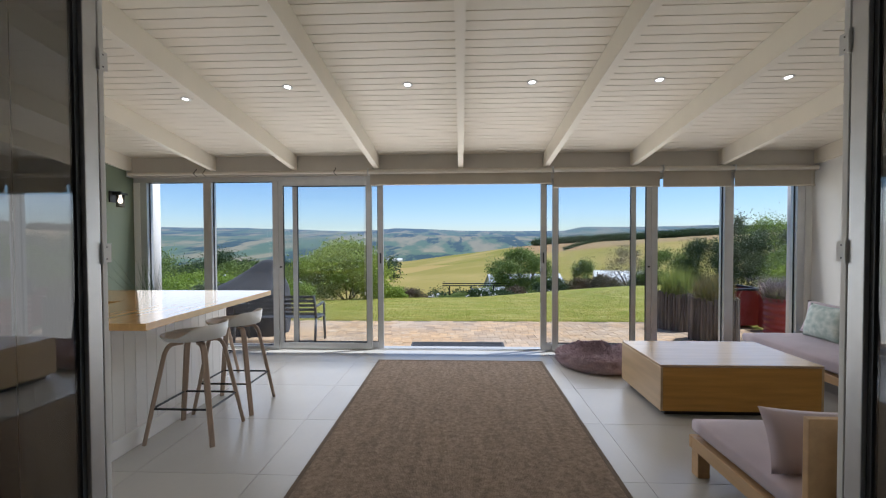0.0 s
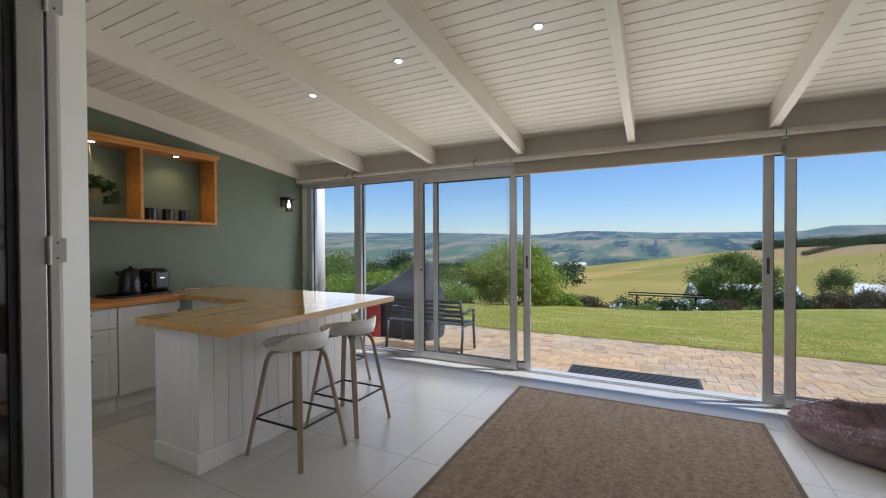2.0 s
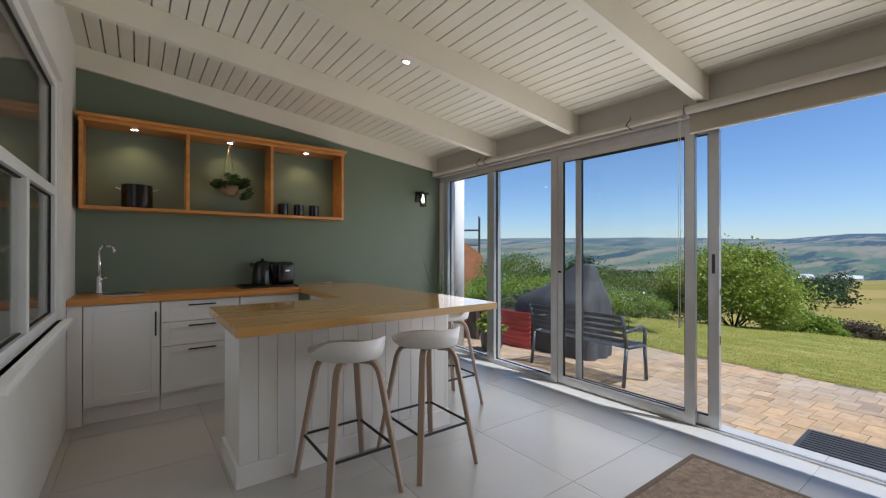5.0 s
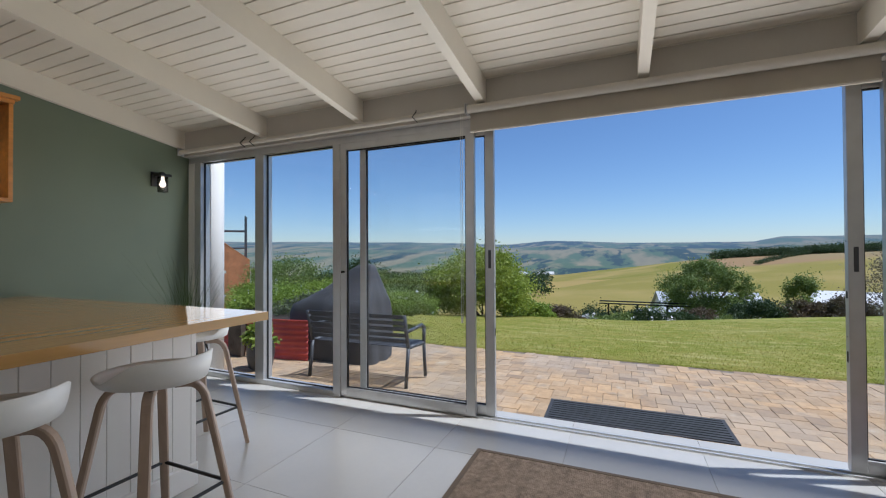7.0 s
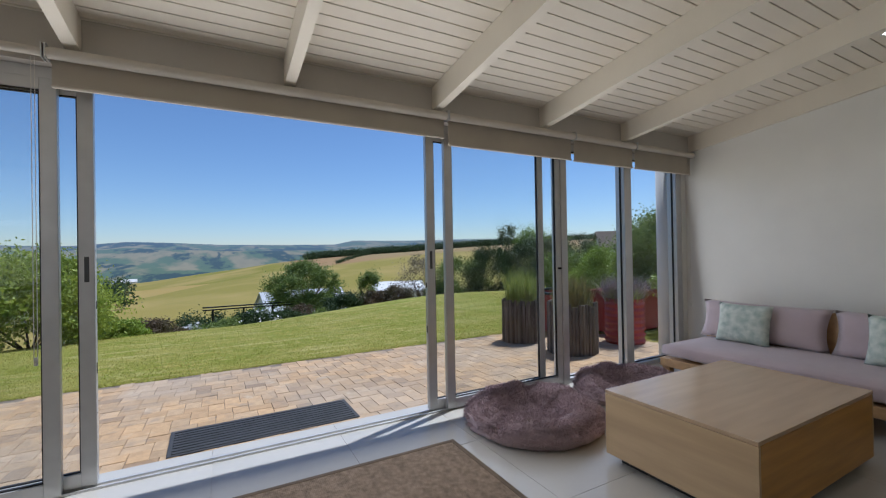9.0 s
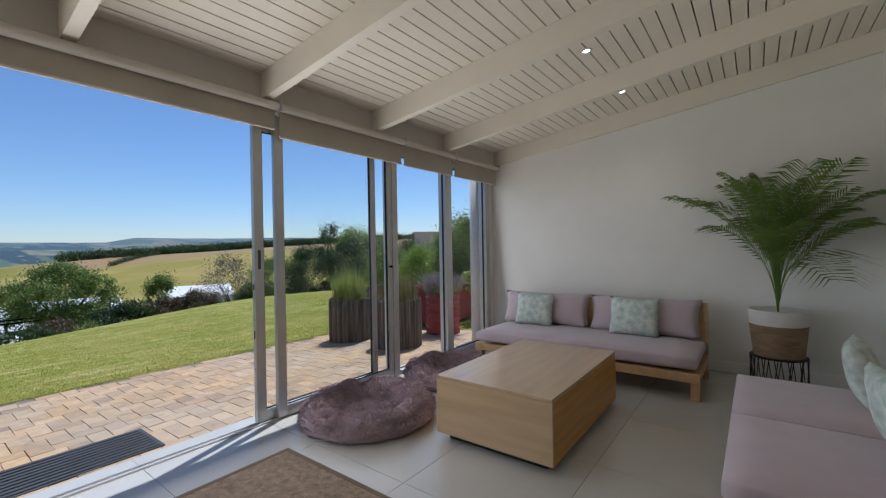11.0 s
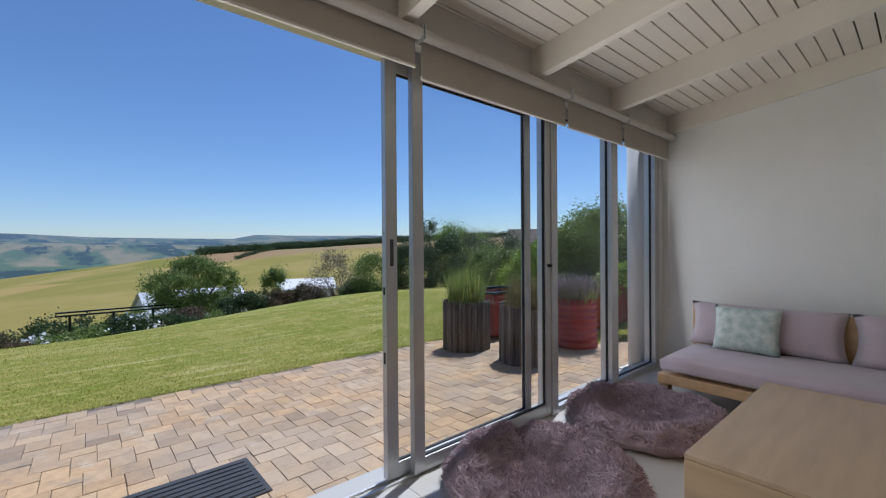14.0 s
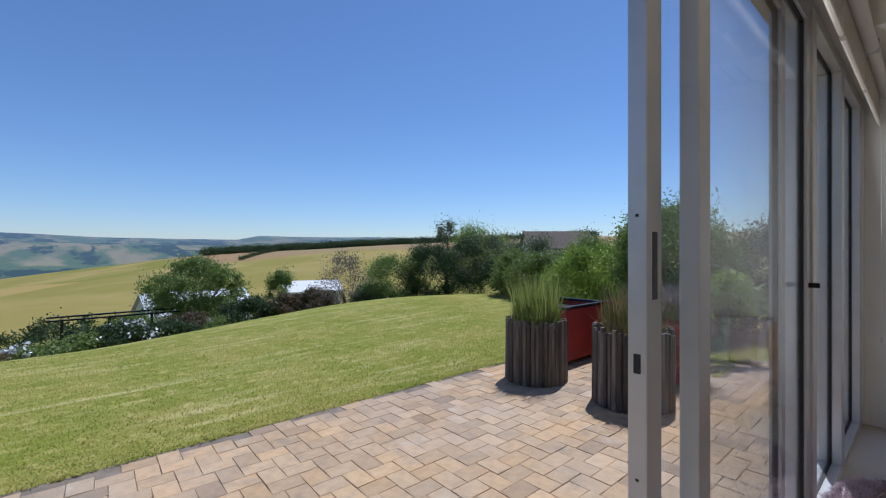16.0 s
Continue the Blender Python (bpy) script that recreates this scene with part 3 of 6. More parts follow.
# ---- rug ----
RX0, RX1, RY0, RY1 = -0.60, 1.33, 2.60, 5.57
def sisal():
    m = bpy.data.materials.new("sisal_weave")
    m.use_nodes = True
    nt = m.node_tree
    N, L = nt.nodes.new, nt.links.new
    b = nt.nodes["Principled BSDF"]
    geo = N("ShaderNodeNewGeometry")
    mp = N("ShaderNodeMapping")
    mp.inputs["Scale"].default_value = (1, 1, 1)
    L(geo.outputs["Position"], mp.inputs[0])
    mul = N("ShaderNodeMath")
    mul.operation = "MULTIPLY_ADD"
    knots, rows = N("ShaderNodeTexVoronoi"), N("ShaderNodeTexNoise")
    knots.inputs["Scale"].default_value, knots.inputs["Randomness"].default_value = 105.0, 0.5
    rows.inputs["Scale"].default_value, rows.inputs["Detail"].default_value = 34.0, 4
    mul.inputs[1].default_value = -0.55
    L(mp.outputs[0], knots.inputs[0]), L(mp.outputs[0], rows.inputs[0])
    L(knots.outputs["Distance"], mul.inputs[0]), L(rows.outputs[0], mul.inputs[2])
    n = N("ShaderNodeTexNoise")
    n.inputs["Scale"].default_value, n.inputs["Detail"].default_value = 3.0, 8
    mp2 = N("ShaderNodeMapping")
    mp2.inputs["Scale"].default_value = (6, 0.7, 1)
    L(geo.outputs["Position"], mp2.inputs[0]), L(mp2.outputs[0], n.inputs[0])
    ramp = N("ShaderNodeValToRGB")
    ramp.color_ramp.elements[0].color, ramp.color_ramp.elements[1].color = (0.13, 0.096, 0.068, 1), (0.36, 0.272, 0.195, 1)
    ramp.color_ramp.elements[0].position, ramp.color_ramp.elements[1].position = 0.12, 0.82
    ad = N("ShaderNodeMath")
    ad.operation = "MULTIPLY_ADD"
    ad.inputs[1].default_value = 0.5
    L(n.outputs[0], ad.inputs[0]), L(mul.outputs[0], ad.inputs[2])
    L(ad.outputs[0], ramp.inputs[0])
    L(ramp.outputs[0], b.inputs["Base Color"])
    b.inputs["Roughness"].default_value = 0.95
    b.inputs["Specular IOR Level"].default_value = 0.1
    bp = N("ShaderNodeBump")
    bp.inputs["Strength"].default_value, bp.inputs["Distance"].default_value = 0.8, 0.006
    L(mul.outputs[0], bp.inputs["Height"]), L(bp.outputs[0], b.inputs["Normal"])
    return m


M_RUG = sisal()
M_RUGEDGE = mat("rug_binding", (0.16, 0.115, 0.075), 0.9, var=0.1, bump=0.3, bscale=300)
rug = thing("rug", "woven brown sisal rug with a bound edge", "rug")
boxpart("weave", (RX0 + 0.03, RX1 - 0.03, RY0 + 0.03, RY1 - 0.03, 0.0, 0.011), M_RUG, rug)
for d in ((RX0, RX0 + 0.03, RY0, RY1), (RX1 - 0.03, RX1, RY0, RY1), (RX0 + 0.03, RX1 - 0.03, RY0, RY0 + 0.03), (RX0 + 0.03, RX1 - 0.03, RY1 - 0.03, RY1)):
    boxpart("binding", (*d, 0.0, 0.013), M_RUGEDGE, rug, bevel=0.003)

# ---- coffee table ----
tab = thing("coffee_table", "pale maple box coffee table on a recessed base", "table")
TX0, TX1, TY0, TY1, TZ = 1.99, 3.26, 4.08, 4.88, 0.425
boxpart("tabletop", (TX0, TX1, TY0, TY1, TZ - 0.02, TZ), M_TABLE, tab, bevel=0.003)
boxpart("side_panel", (TX0, TX0 + 0.018, TY0, TY1, 0.05, TZ - 0.022), M_TABLE_SIDE, tab, bevel=0.002)
boxpart("side_panel", (TX1 - 0.018, TX1, TY0, TY1, 0.05, TZ - 0.022), M_TABLE_SIDE, tab, bevel=0.002)
boxpart("front_panel", (TX0 + 0.019, TX1 - 0.019, TY0, TY0 + 0.018, 0.05, TZ - 0.022), M_TABLE_FRONT, tab, bevel=0.002)
boxpart("front_panel", (TX0 + 0.019, TX1 - 0.019, TY1 - 0.018, TY1, 0.05, TZ - 0.022), M_TABLE_FRONT, tab, bevel=0.002)
boxpart("base", (TX0 + 0.06, TX1 - 0.06, TY0 + 0.06, TY1 - 0.06, 0.0, 0.05), M_BLACK, tab)


# ---- soft things ----
def cushion(name, w, d, h, material, parent=None, puff=0.35, seed=0):
    """A stuffed cushion, w by d by h, with rounded edges, resting on z = 0."""
    bm = bmesh.new()
    box(bm, -w / 2, w / 2, -d / 2, d / 2, 0, h)
    bmesh.ops.subdivide_edges(bm, edges=list(bm.edges), cuts=9, use_grid_fill=True)
    for v in bm.verts:
        x, y, z = v.co.x / (w / 2), v.co.y / (d / 2), v.co.z / h * 2 - 1
        rim = max(0.0, 1 - abs(x) ** 6) * max(0.0, 1 - abs(y) ** 6)
        zz = z * (0.62 + 0.38 * rim ** 0.45)
        k = 1 - puff * 0.06 * (abs(z) ** 4)
        n = noise.noise((v.co.x * 4 + seed, v.co.y * 4, v.co.z * 3 + seed)) * 0.05
        v.co = Vector((v.co.x * k, v.co.y * k, (zz * (1 + n) + 1) / 2 * h))
    if parent:
        return part(name, bm, material, parent, smooth=True)
    return solid(name, bm, material, smooth=True)


def pillow(w, h, t, material, label, m, seed=0, group="cushions"):
    """A scatter cushion with pinched corners, in the xz plane, back to +y."""
    bm = bmesh.new()
    n = 14
    for side in (-1, 1):
        g = [[None] * (n + 1) for _ in range(n + 1)]
        for i in range(n + 1):
            for j in range(n + 1):
                u, v = i / n * 2 - 1, j / n * 2 - 1
                f = max(0.0, (1 - u * u) * (1 - v * v)) ** 0.42
                pin = 1 - 0.07 * (1 - u * u) * abs(v) ** 3
                pin2 = 1 - 0.07 * (1 - v * v) * abs(u) ** 3
                wob = noise.noise((u * 1.5 + seed, v * 1.5, side)) * 0.12
                g[i][j] = bm.verts.new((u * w / 2 * pin2, side * t / 2 * f * (1 + wob), (v * pin + 1) / 2 * h))
        for i in range(n):
            for j in range(n):
                bm.faces.new((g[i][j], g[i + 1][j], g[i + 1][j + 1], g[i][j + 1]))
    bmesh.ops.remove_doubles(bm, verts=list(bm.verts), dist=0.0008)
    ob = solid("cushion", bm, material, smooth=True)
    ob.matrix_basis = m
    return tagged(ob, label, "cushion", group)


def sofa(name, length, loc, rz, seats, D=0.80, thick=0.155):
    """Slatted pine daybed sofa; local x along its length, front at -y, back at +y."""
    s = thing(name, "low pine sofa with a lilac linen mattress", "sofa", loc, rz, "pine sofas")
    x0, x1 = -length / 2, length / 2
    for n, d in (("front_rail", (x0, x1, -D / 2, -D / 2 + 0.03, 0.15, 0.225)), ("back_rail", (x0, x1, D / 2 - 0.03, D / 2, 0.15, 0.225)),
                 ("side_rail", (x0, x0 + 0.03, -D / 2 + 0.03, D / 2 - 0.03, 0.15, 0.225)), ("side_rail", (x1 - 0.03, x1, -D / 2 + 0.03, D / 2 - 0.03, 0.15, 0.225)),
                 ("slat_base", (x0 + 0.03, x1 - 0.03, -D / 2 + 0.03, D / 2 - 0.03, 0.20, 0.222)),
                 ("backrest", (x0, x1, D / 2 - 0.03, D / 2, 0.225, 0.70))):
        boxpart(n, d, M_SOFAWOOD, s, bevel=0.004)
    for x in (x0, x1 - 0.07):
        boxpart("leg", (x, x + 0.07, -D / 2 + 0.031, -D / 2 + 0.10, 0.0, 0.15), M_SOFAWOOD, s, bevel=0.004)
        boxpart("leg", (x, x + 0.07, D / 2 - 0.10, D / 2 - 0.031, 0.0, 0.15), M_SOFAWOOD, s, bevel=0.004)
    w = (length - 0.02) / seats
    for i in range(seats):
        c = cushion("mattress", w - 0.01, D - 0.05, thick, M_LILAC, s, seed=i)
        c.location = (x0 + 0.01 + w * (i + 0.5), -0.022, 0.225)
    return s


M_FLORAL = mat("leafy_print", (0.62, 0.66, 0.60), 0.9, var=0.1, scale=16, bscale=40, col2=(0.33, 0.42, 0.38), bump=0.15)
sofa("sofa", 2.10, (4.05, 4.60, 0), -90, 1)
sofa("sofa", 1.70, (2.65, 2.87, 0), 180, 2, 0.88, 0.12)
for yy, w, hh, lab, mt, dx in ((5.13, 1.03, 0.37, 0, M_LILAC, 0), (4.10, 1.03, 0.37, 0, M_LILAC, 0), (5.20, 0.45, 0.37, 1, M_FLORAL, -0.14), (4.15, 0.46, 0.38, 1, M_FLORAL, -0.14)):
    pillow(w, hh, 0.17, mt, "pale leaf-print scatter cushion on the sofa" if lab else "long lilac linen back cushion leaning on the sofa", pose(4.30 + dx, yy, 0.372, -14, 0, -90), seed=yy)


def dog_bed(x, y, r, h, seed):
    bm = bmesh.new()
    prof = [(0.0, 0.10), (0.3, 0.13), (0.48, 0.28), (0.60, 0.70), (0.73, 1.0), (0.86, 0.94), (0.96, 0.66), (1.0, 0.35), (0.95, 0.08), (0.85, 0.0)]
    seg = 96
    rings = []
    P = []
    for k in range(len(prof) - 1):
        for q in range(5):
            f = q / 5
            P.append(tuple(prof[k][c] * (1 - f) + prof[k + 1][c] * f for c in (0, 1)))
    P.append(prof[-1])
    for rr, zz in P:
        ring = []
        for i in range(seg):
            a = 2 * math.pi * i / seg
            q = Vector((math.cos(a) * rr * 3, math.sin(a) * rr * 3, zz * 2 + seed))
            n = noise.noise(q) * 0.10 + noise.noise(q * 3.1) * 0.06 + noise.noise(q * 9) * 0.035
            crease = 0.16 * max(0.0, math.cos(a * 5 + seed + 0.6 * math.sin(a * 2))) ** 6 * (1 if 0.5 < rr < 0.97 else 0)
            n -= crease * 0.5
            R = r * rr * (1 + n * 0.5)
            ring.append(bm.verts.new((R * math.cos(a), R * math.sin(a), max(0.0, h * zz * (1 + n * 2.0)))))
        rings.append(ring)
    for a, b in zip(rings, rings[1:]):
        for i in range(seg):
            bm.faces.new((a[i], a[(i + 1) % seg], b[(i + 1) % seg], b[i]))
    bmesh.ops.remove_doubles(bm, verts=list(bm.verts), dist=0.0003)
    bed_t = thing("pet_bed", "round mauve long-pile fluffy pet bed on the floor", "pet bed", (x, y, 0), group="pet beds")
    bm.normal_update()
    rng = np.random.RandomState(seed)
    fs = [f for f in bm.faces if f.calc_center_median().z > 0.012]
    ar = np.array([f.calc_area() for f in fs])
    V, F = [], []
    for fi in rng.choice(len(fs), 30000, p=ar / ar.sum()):
        f = fs[fi]
        w = rng.dirichlet([1] * len(f.verts))
        c = sum((v.co * float(q) for v, q in zip(f.verts, w)), Vector())
        nrm = f.normal if f.normal.z > -0.2 else -f.normal
        cl = noise.noise_vector(c * 14) * 1.0
        d = (nrm * 0.8 + cl + Vector(rng.normal(size=3) * 0.25)).normalized()
        s = d.cross(Vector((rng.normal(), rng.normal(), rng.normal()))).normalized() * 0.0016
        L = 0.034 * rng.uniform(0.6, 1.2)
        e = c + d * L
        e.z = max(0.002, e.z - 0.008)
        i = len(V)
        V += [tuple(c - s), tuple(c + s), tuple(c + d * L * 0.55 + s * 0.9), tuple(c + d * L * 0.55 - s * 0.9), tuple(e)]
        F += [(i, i + 1, i + 2, i + 3), (i + 3, i + 2, i + 4)]
    part("cushion", bm, M_FUR, bed_t, smooth=True)
    me = bpy.data.meshes.new("fur")
    me.from_pydata(V, [], F)
    me.materials.append(M_FUR)
    o = new("fur", me)
    o.parent = bed_t
    o["kind"] = "stuff"
    return bed_t


dog_bed(1.99, 5.54, 0.50, 0.15, 1)
dog_bed(3.14, 5.54, 0.51, 0.15, 7)

# ---- blinds ----
M_BLIND = mat("blind_fabric", (0.66, 0.61, 0.53), 0.8, var=0.04, scale=4, bump=0.1, bscale=300)
M_BLINDCLOTH = mat("blind_cloth", (0.62, 0.57, 0.49), 0.8, var=0.04, scale=4, bump=0.1, bscale=300, transl=0.35)
for x0, x1, hem, lab in ((XL + 0.03, -0.80, 0.0, "rolled"), (-0.78, 1.52, 2.145, "rolled"), (1.54, 2.86, 2.095, "partly lowered"), (2.88, 3.72, 2.09, "partly lowered"), (3.74, XR - 0.03, 2.09, "partly lowered")):
    b = thing("roller_blind", "cream fabric roller blind, " + lab + " above the windows", "blind", group="roller blinds")
    bm = bmesh.new()
    rod(bm, (x0, 5.93, 2.305), (x1, 5.93, 2.305), 0.03 if hem else 0.022, seg=24)
    part("roll", bm, M_BLIND, b, smooth=False)
    for x in (x0 - 0.006, x1):
        boxpart("bracket", (x, x + 0.006, 5.90, 5.969, 2.27, 2.345), M_ALU, b)
    if hem:
        boxpart("fabric", (x0 + 0.01, x1 - 0.01, 5.953, 5.955, hem, 2.305), M_BLINDCLOTH, b)
        bm = bmesh.new()
        rod(bm, (x0 + 0.01, 5.954, hem), (x1 - 0.01, 5.954, hem), 0.010, seg=8)
        part("bottom_bar", bm, M_BLIND, b)
M_CORD = mat("cord", (0.75, 0.73, 0.68), 0.6)
for x, zb in ((-0.84, 0.75), (4.66, 0.62)):
    bm = bmesh.new()
    for dx in (-0.007, 0.007):
        rod(bm, (x + dx, 5.945, zb), (x + dx, 5.945, 2.28), 0.0018, seg=6)
    rod(bm, (x, 5.945, zb - 0.02), (x, 5.945, zb + 0.02), 0.008, seg=8)
    tagged(solid("blind_chain", bm, M_CORD), "thin white pull chain hanging from the roller blind", "blind chain")
M_WIRE = mat("black_wire", (0.03, 0.03, 0.03), 0.5)
for x in (-3.05, -2.93, -1.22):
    bm = bmesh.new()
    pts = [(x, 5.955, 2.37), (x + 0.01, 5.93, 2.345), (x - 0.005, 5.895, 2.30), (x + 0.02, 5.935, 2.265)]
    for a, c in zip(pts, pts[1:]):
        rod(bm, a, c, 0.004, seg=6)
    tagged(solid("cable", bm, M_WIRE), "short black cable loop at the blind tube", "cable")

# ---- glazed double door of the rear opening, both leaves swung back ----
rear = thing("door_1", "aluminium double door frame in the rear opening", "door", kind="structure")
M_SIDEGLASS = glass("side_glass", gloss=0.13)
for c, s in ((JL, 1), (JR, -1)):
    def dx(d0, d1):
        return min(c + s * d0, c + s * d1), max(c + s * d0, c + s * d1)
    # splayed plaster reveal between the wall face and the frame
    bm = bmesh.new()
    ring = [(c, YB), (c + s * 0.115, YB - 0.115), (c - s * 0.2, YB - 0.115), (c - s * 0.2, YB)]
    low, up = [[bm.verts.new((x, y, z)) for x, y in ring] for z in (0.0, 2.47)]
    bm.faces.new(low), bm.faces.new(up)
    for k in range(4):
        bm.faces.new((low[k], low[(k + 1) % 4], up[(k + 1) % 4], up[k]))
    tagged(solid("wall_reveal", bm, M_WHITE), "white plastered splayed reveal beside the glazed doors", "wall", kind="structure")
    for d0, d1, y0, y1 in ((-0.10, 0.129, YB - 0.14, YB - 0.117), (-0.10, 0.177, YB - 0.163, YB - 0.141)):
        boxpart("jamb_frame", (*dx(d0, d1), y0, y1, 0.0, 2.47), M_CAB, rear, bevel=0.002)
    leaf = thing("hinged_door", "aluminium glazed door leaf swung open beside the opening", "glass door", kind="structure", group="rear door leaves")
    for y0, y1 in ((YB - 0.228, YB - 0.17), (YB - 1.09, YB - 1.032)):
        bar("stile", *dx(0.135, 0.178), y0, y1, 0.012, 2.40, leaf)
    for z0, z1 in ((0.012, 0.095), (2.34, 2.40)):
        bar("rail", *dx(0.135, 0.178), YB - 1.032, YB - 0.228, z0, z1, leaf)
    for y0, y1, z0, z1 in ((YB - 0.246, YB - 0.229, 0.095, 2.34), (YB - 1.031, YB - 1.014, 0.095, 2.34), (YB - 1.013, YB - 0.247, 0.095, 0.112), (YB - 1.013, YB - 0.247, 2.323, 2.34)):
        boxpart("glazing_bead", (*dx(0.142, 0.163), y0, y1, z0, z1), M_STEELGREY, leaf)
    bm = bmesh.new()
    box(bm, *dx(0.15, 0.156), YB - 1.013, YB - 0.247, 0.112, 2.323)
    part("pane", bm, M_SIDEGLASS, leaf).visible_shadow = False
    for z in (0.35, 1.39, 2.1):
        bm = bmesh.new()
        x = c + s * 0.181
        rod(bm, (x, YB - 0.167, z - 0.04), (x, YB - 0.167, z + 0.04), 0.006, seg=10)
        hinge = part("hinge", bm, M_SEAT, leaf, "white butt hinge")
        boxpart("hinge_plate", (*dx(0.178, 0.181), YB - 0.161, YB - 0.128, z - 0.035, z + 0.035), M_SEAT, hinge)
        for dz in (-0.022, 0.022):
            boxpart("screw", (*dx(0.181, 0.182), YB - 0.150, YB - 0.145, z + dz - 0.0025, z + dz + 0.0025), M_STEELGREY, hinge)
bar("head_frame", JL + 0.116, JR - 0.116, YB - 0.163, YB - 0.121, 2.41, 2.468, rear)
bar("track", JL + 0.178, JR - 0.178, YB - 0.163, YB - 0.121, -0.003, 0.008, rear)
# dark sheets added on the wall's back to darken the view through the glass
structure("dark_backing_sheet", [(XL, JL - 0.21, YB - 0.126, YB - 0.1205, 0.0, 2.59), (JR + 0.21, XR, YB - 0.126, YB - 0.1205, 0.0, 2.59)], M_BACKWALL, "dark olive sheet added behind the open glass doors", "wall")

# ---- rear window over the sink ----
M_WINWHITE = mat("white_window_paint", (0.8, 0.8, 0.79), 0.35, var=0.02)
w2 = thing("window_2", "white framed casement window in the rear wall", "window", kind="structure")
for d in ((WX0, WX0 + 0.06, WZ0, WZ1), (WX1 - 0.06, WX1, WZ0, WZ1), (WX0 + 0.06, WX1 - 0.06, WZ0, WZ0 + 0.06), (WX0 + 0.06, WX1 - 0.06, WZ1 - 0.06, WZ1), (WX0 + 0.06, WX1 - 0.06, 1.66, 1.72), (-2.38, -2.32, WZ0 + 0.06, 1.66)):
    boxpart("window_frame", (d[0], d[1], YB - 0.09, YB - 0.03, d[2], d[3]), M_WINWHITE, w2, bevel=0.004)
pane("pane", WX0 + 0.06, WX1 - 0.06, WZ0 + 0.06, 1.66, YB - 0.06, w2)
pane("pane", WX0 + 0.06, WX1 - 0.06, 1.72, WZ1 - 0.06, YB - 0.06, w2)
boxpart("window_sill", (WX0 - 0.05, WX1 + 0.05, YB - 0.03, YB + 0.05, WZ0 - 0.035, WZ0), M_WHITE, w2, bevel=0.006)
for x0, x1, y0, y1 in ((XR - 0.014, XR, 2.33, 6.0), (1.9, XR - 0.014, YB, YB + 0.014)):
    structure("baseboard", [(x0, x1, y0, y1, 0.0, 0.10)], M_CAB, "white painted skirting board", "skirting", 0.003)

# ---- lamps ----
M_BULB = glow("warm_lamp", (1.0, 0.86, 0.62), 7.0)
M_SPOTGLOW = glow("downlight_lens", (1.0, 0.93, 0.80), 9.0)
for i in range(8):
    x = CX + 0.055 + 1.07 * (i - 3.5) + (0.13, 0.12, 0.07, 0.03, 0.0, -0.03, -0.08, -0.08)[i]
    y = 4.38 if i < 2 else 4.20
    z = ceil_z(y)
    tilt = math.degrees(math.atan(-SLOPE))
    dl = thing("downlight", "small white recessed ceiling downlight, switched on", "downlight", (x, y, z), group="ceiling downlights")
    dl.matrix_basis = pose(x, y, z, tilt)
    bm = bmesh.new()
    lathe(bm, [(0.024, -0.001), (0.027, -0.005), (0.040, -0.005), (0.043, 0.0), (0.024, 0.002)], 24)
    part("ring", bm, M_WINWHITE, dl, smooth=True)
    bm = bmesh.new()
    lathe(bm, [(0.0, -0.0025), (0.025, -0.0025), (0.025, 0.001)], 20)
    part("lens", bm, M_SPOTGLOW, dl)
    sp = new("downlight_beam", bpy.data.lights.new("downlight_beam", "SPOT"))
    sp.data.energy, sp.data.spot_size, sp.data.spot_blend, sp.data.color, sp.data.shadow_soft_size = 3.0, radians(110), 0.6, (1.0, 0.9, 0.75), 0.03
    sp.matrix_world = look((x, y, z - 0.03), (x, y, 0))
for y in (2.72, 3.45, 4.17):
    dl = thing("shelf_light", "small warm puck light under the shelf top", "shelf light", (SX1 - 0.07, y, SZ1 - 0.062), group="shelf lights")
    bm = bmesh.new()
    lathe(bm, [(0.035, 0.0), (0.035, -0.008), (0.026, -0.010)], 20)
    part("housing", bm, M_CHROME, dl)
    bm = bmesh.new()
    lathe(bm, [(0.0, -0.0115), (0.025, -0.0115), (0.025, -0.009)], 20)
    part("lens", bm, M_BULB, dl)
    sp = new("shelf_beam", bpy.data.lights.new("shelf_beam", "SPOT"))
    sp.data.energy, sp.data.spot_size, sp.data.spot_blend, sp.data.color, sp.data.shadow_soft_size = 3.6, radians(125), 0.7, (1.0, 0.72, 0.33), 0.02
    sp.matrix_world = look((SX1 - 0.07, y, SZ1 - 0.08), (SX1 - 0.13, y, 1.6))
sc = thing("wall_light", "black lantern wall light with a warm bulb", "wall light", (XL, 5.70, 1.95))
boxpart("back_plate", (0.0, 0.015, -0.05, 0.05, -0.03, 0.11), M_BLACK, sc, bevel=0.003)
boxpart("arm", (0.015, 0.12, -0.012, 0.012, 0.085, 0.105), M_BLACK, sc, bevel=0.002)
boxpart("cap", (0.05, 0.16, -0.055, 0.055, 0.06, 0.085), M_BLACK, sc, bevel=0.004)
M_SMOKE = glass("smoked_glass", (0.35, 0.33, 0.30), 0.05)
bm = bmesh.new()
lathe(bm, [(0.045, 0.06), (0.045, -0.09)], 24, (0.105, 0, 0))
g = part("shade", bm, M_SMOKE, sc, "smoked glass shade", smooth=True)
bm = bmesh.new()
lathe(bm, [(0.0, -0.045), (0.018, -0.04), (0.027, -0.02), (0.024, 0.0), (0.013, 0.03), (0.013, 0.06)], 18, (0.105, 0, 0))
part("bulb", bm, M_BULB, sc, "lit warm bulb", smooth=True)

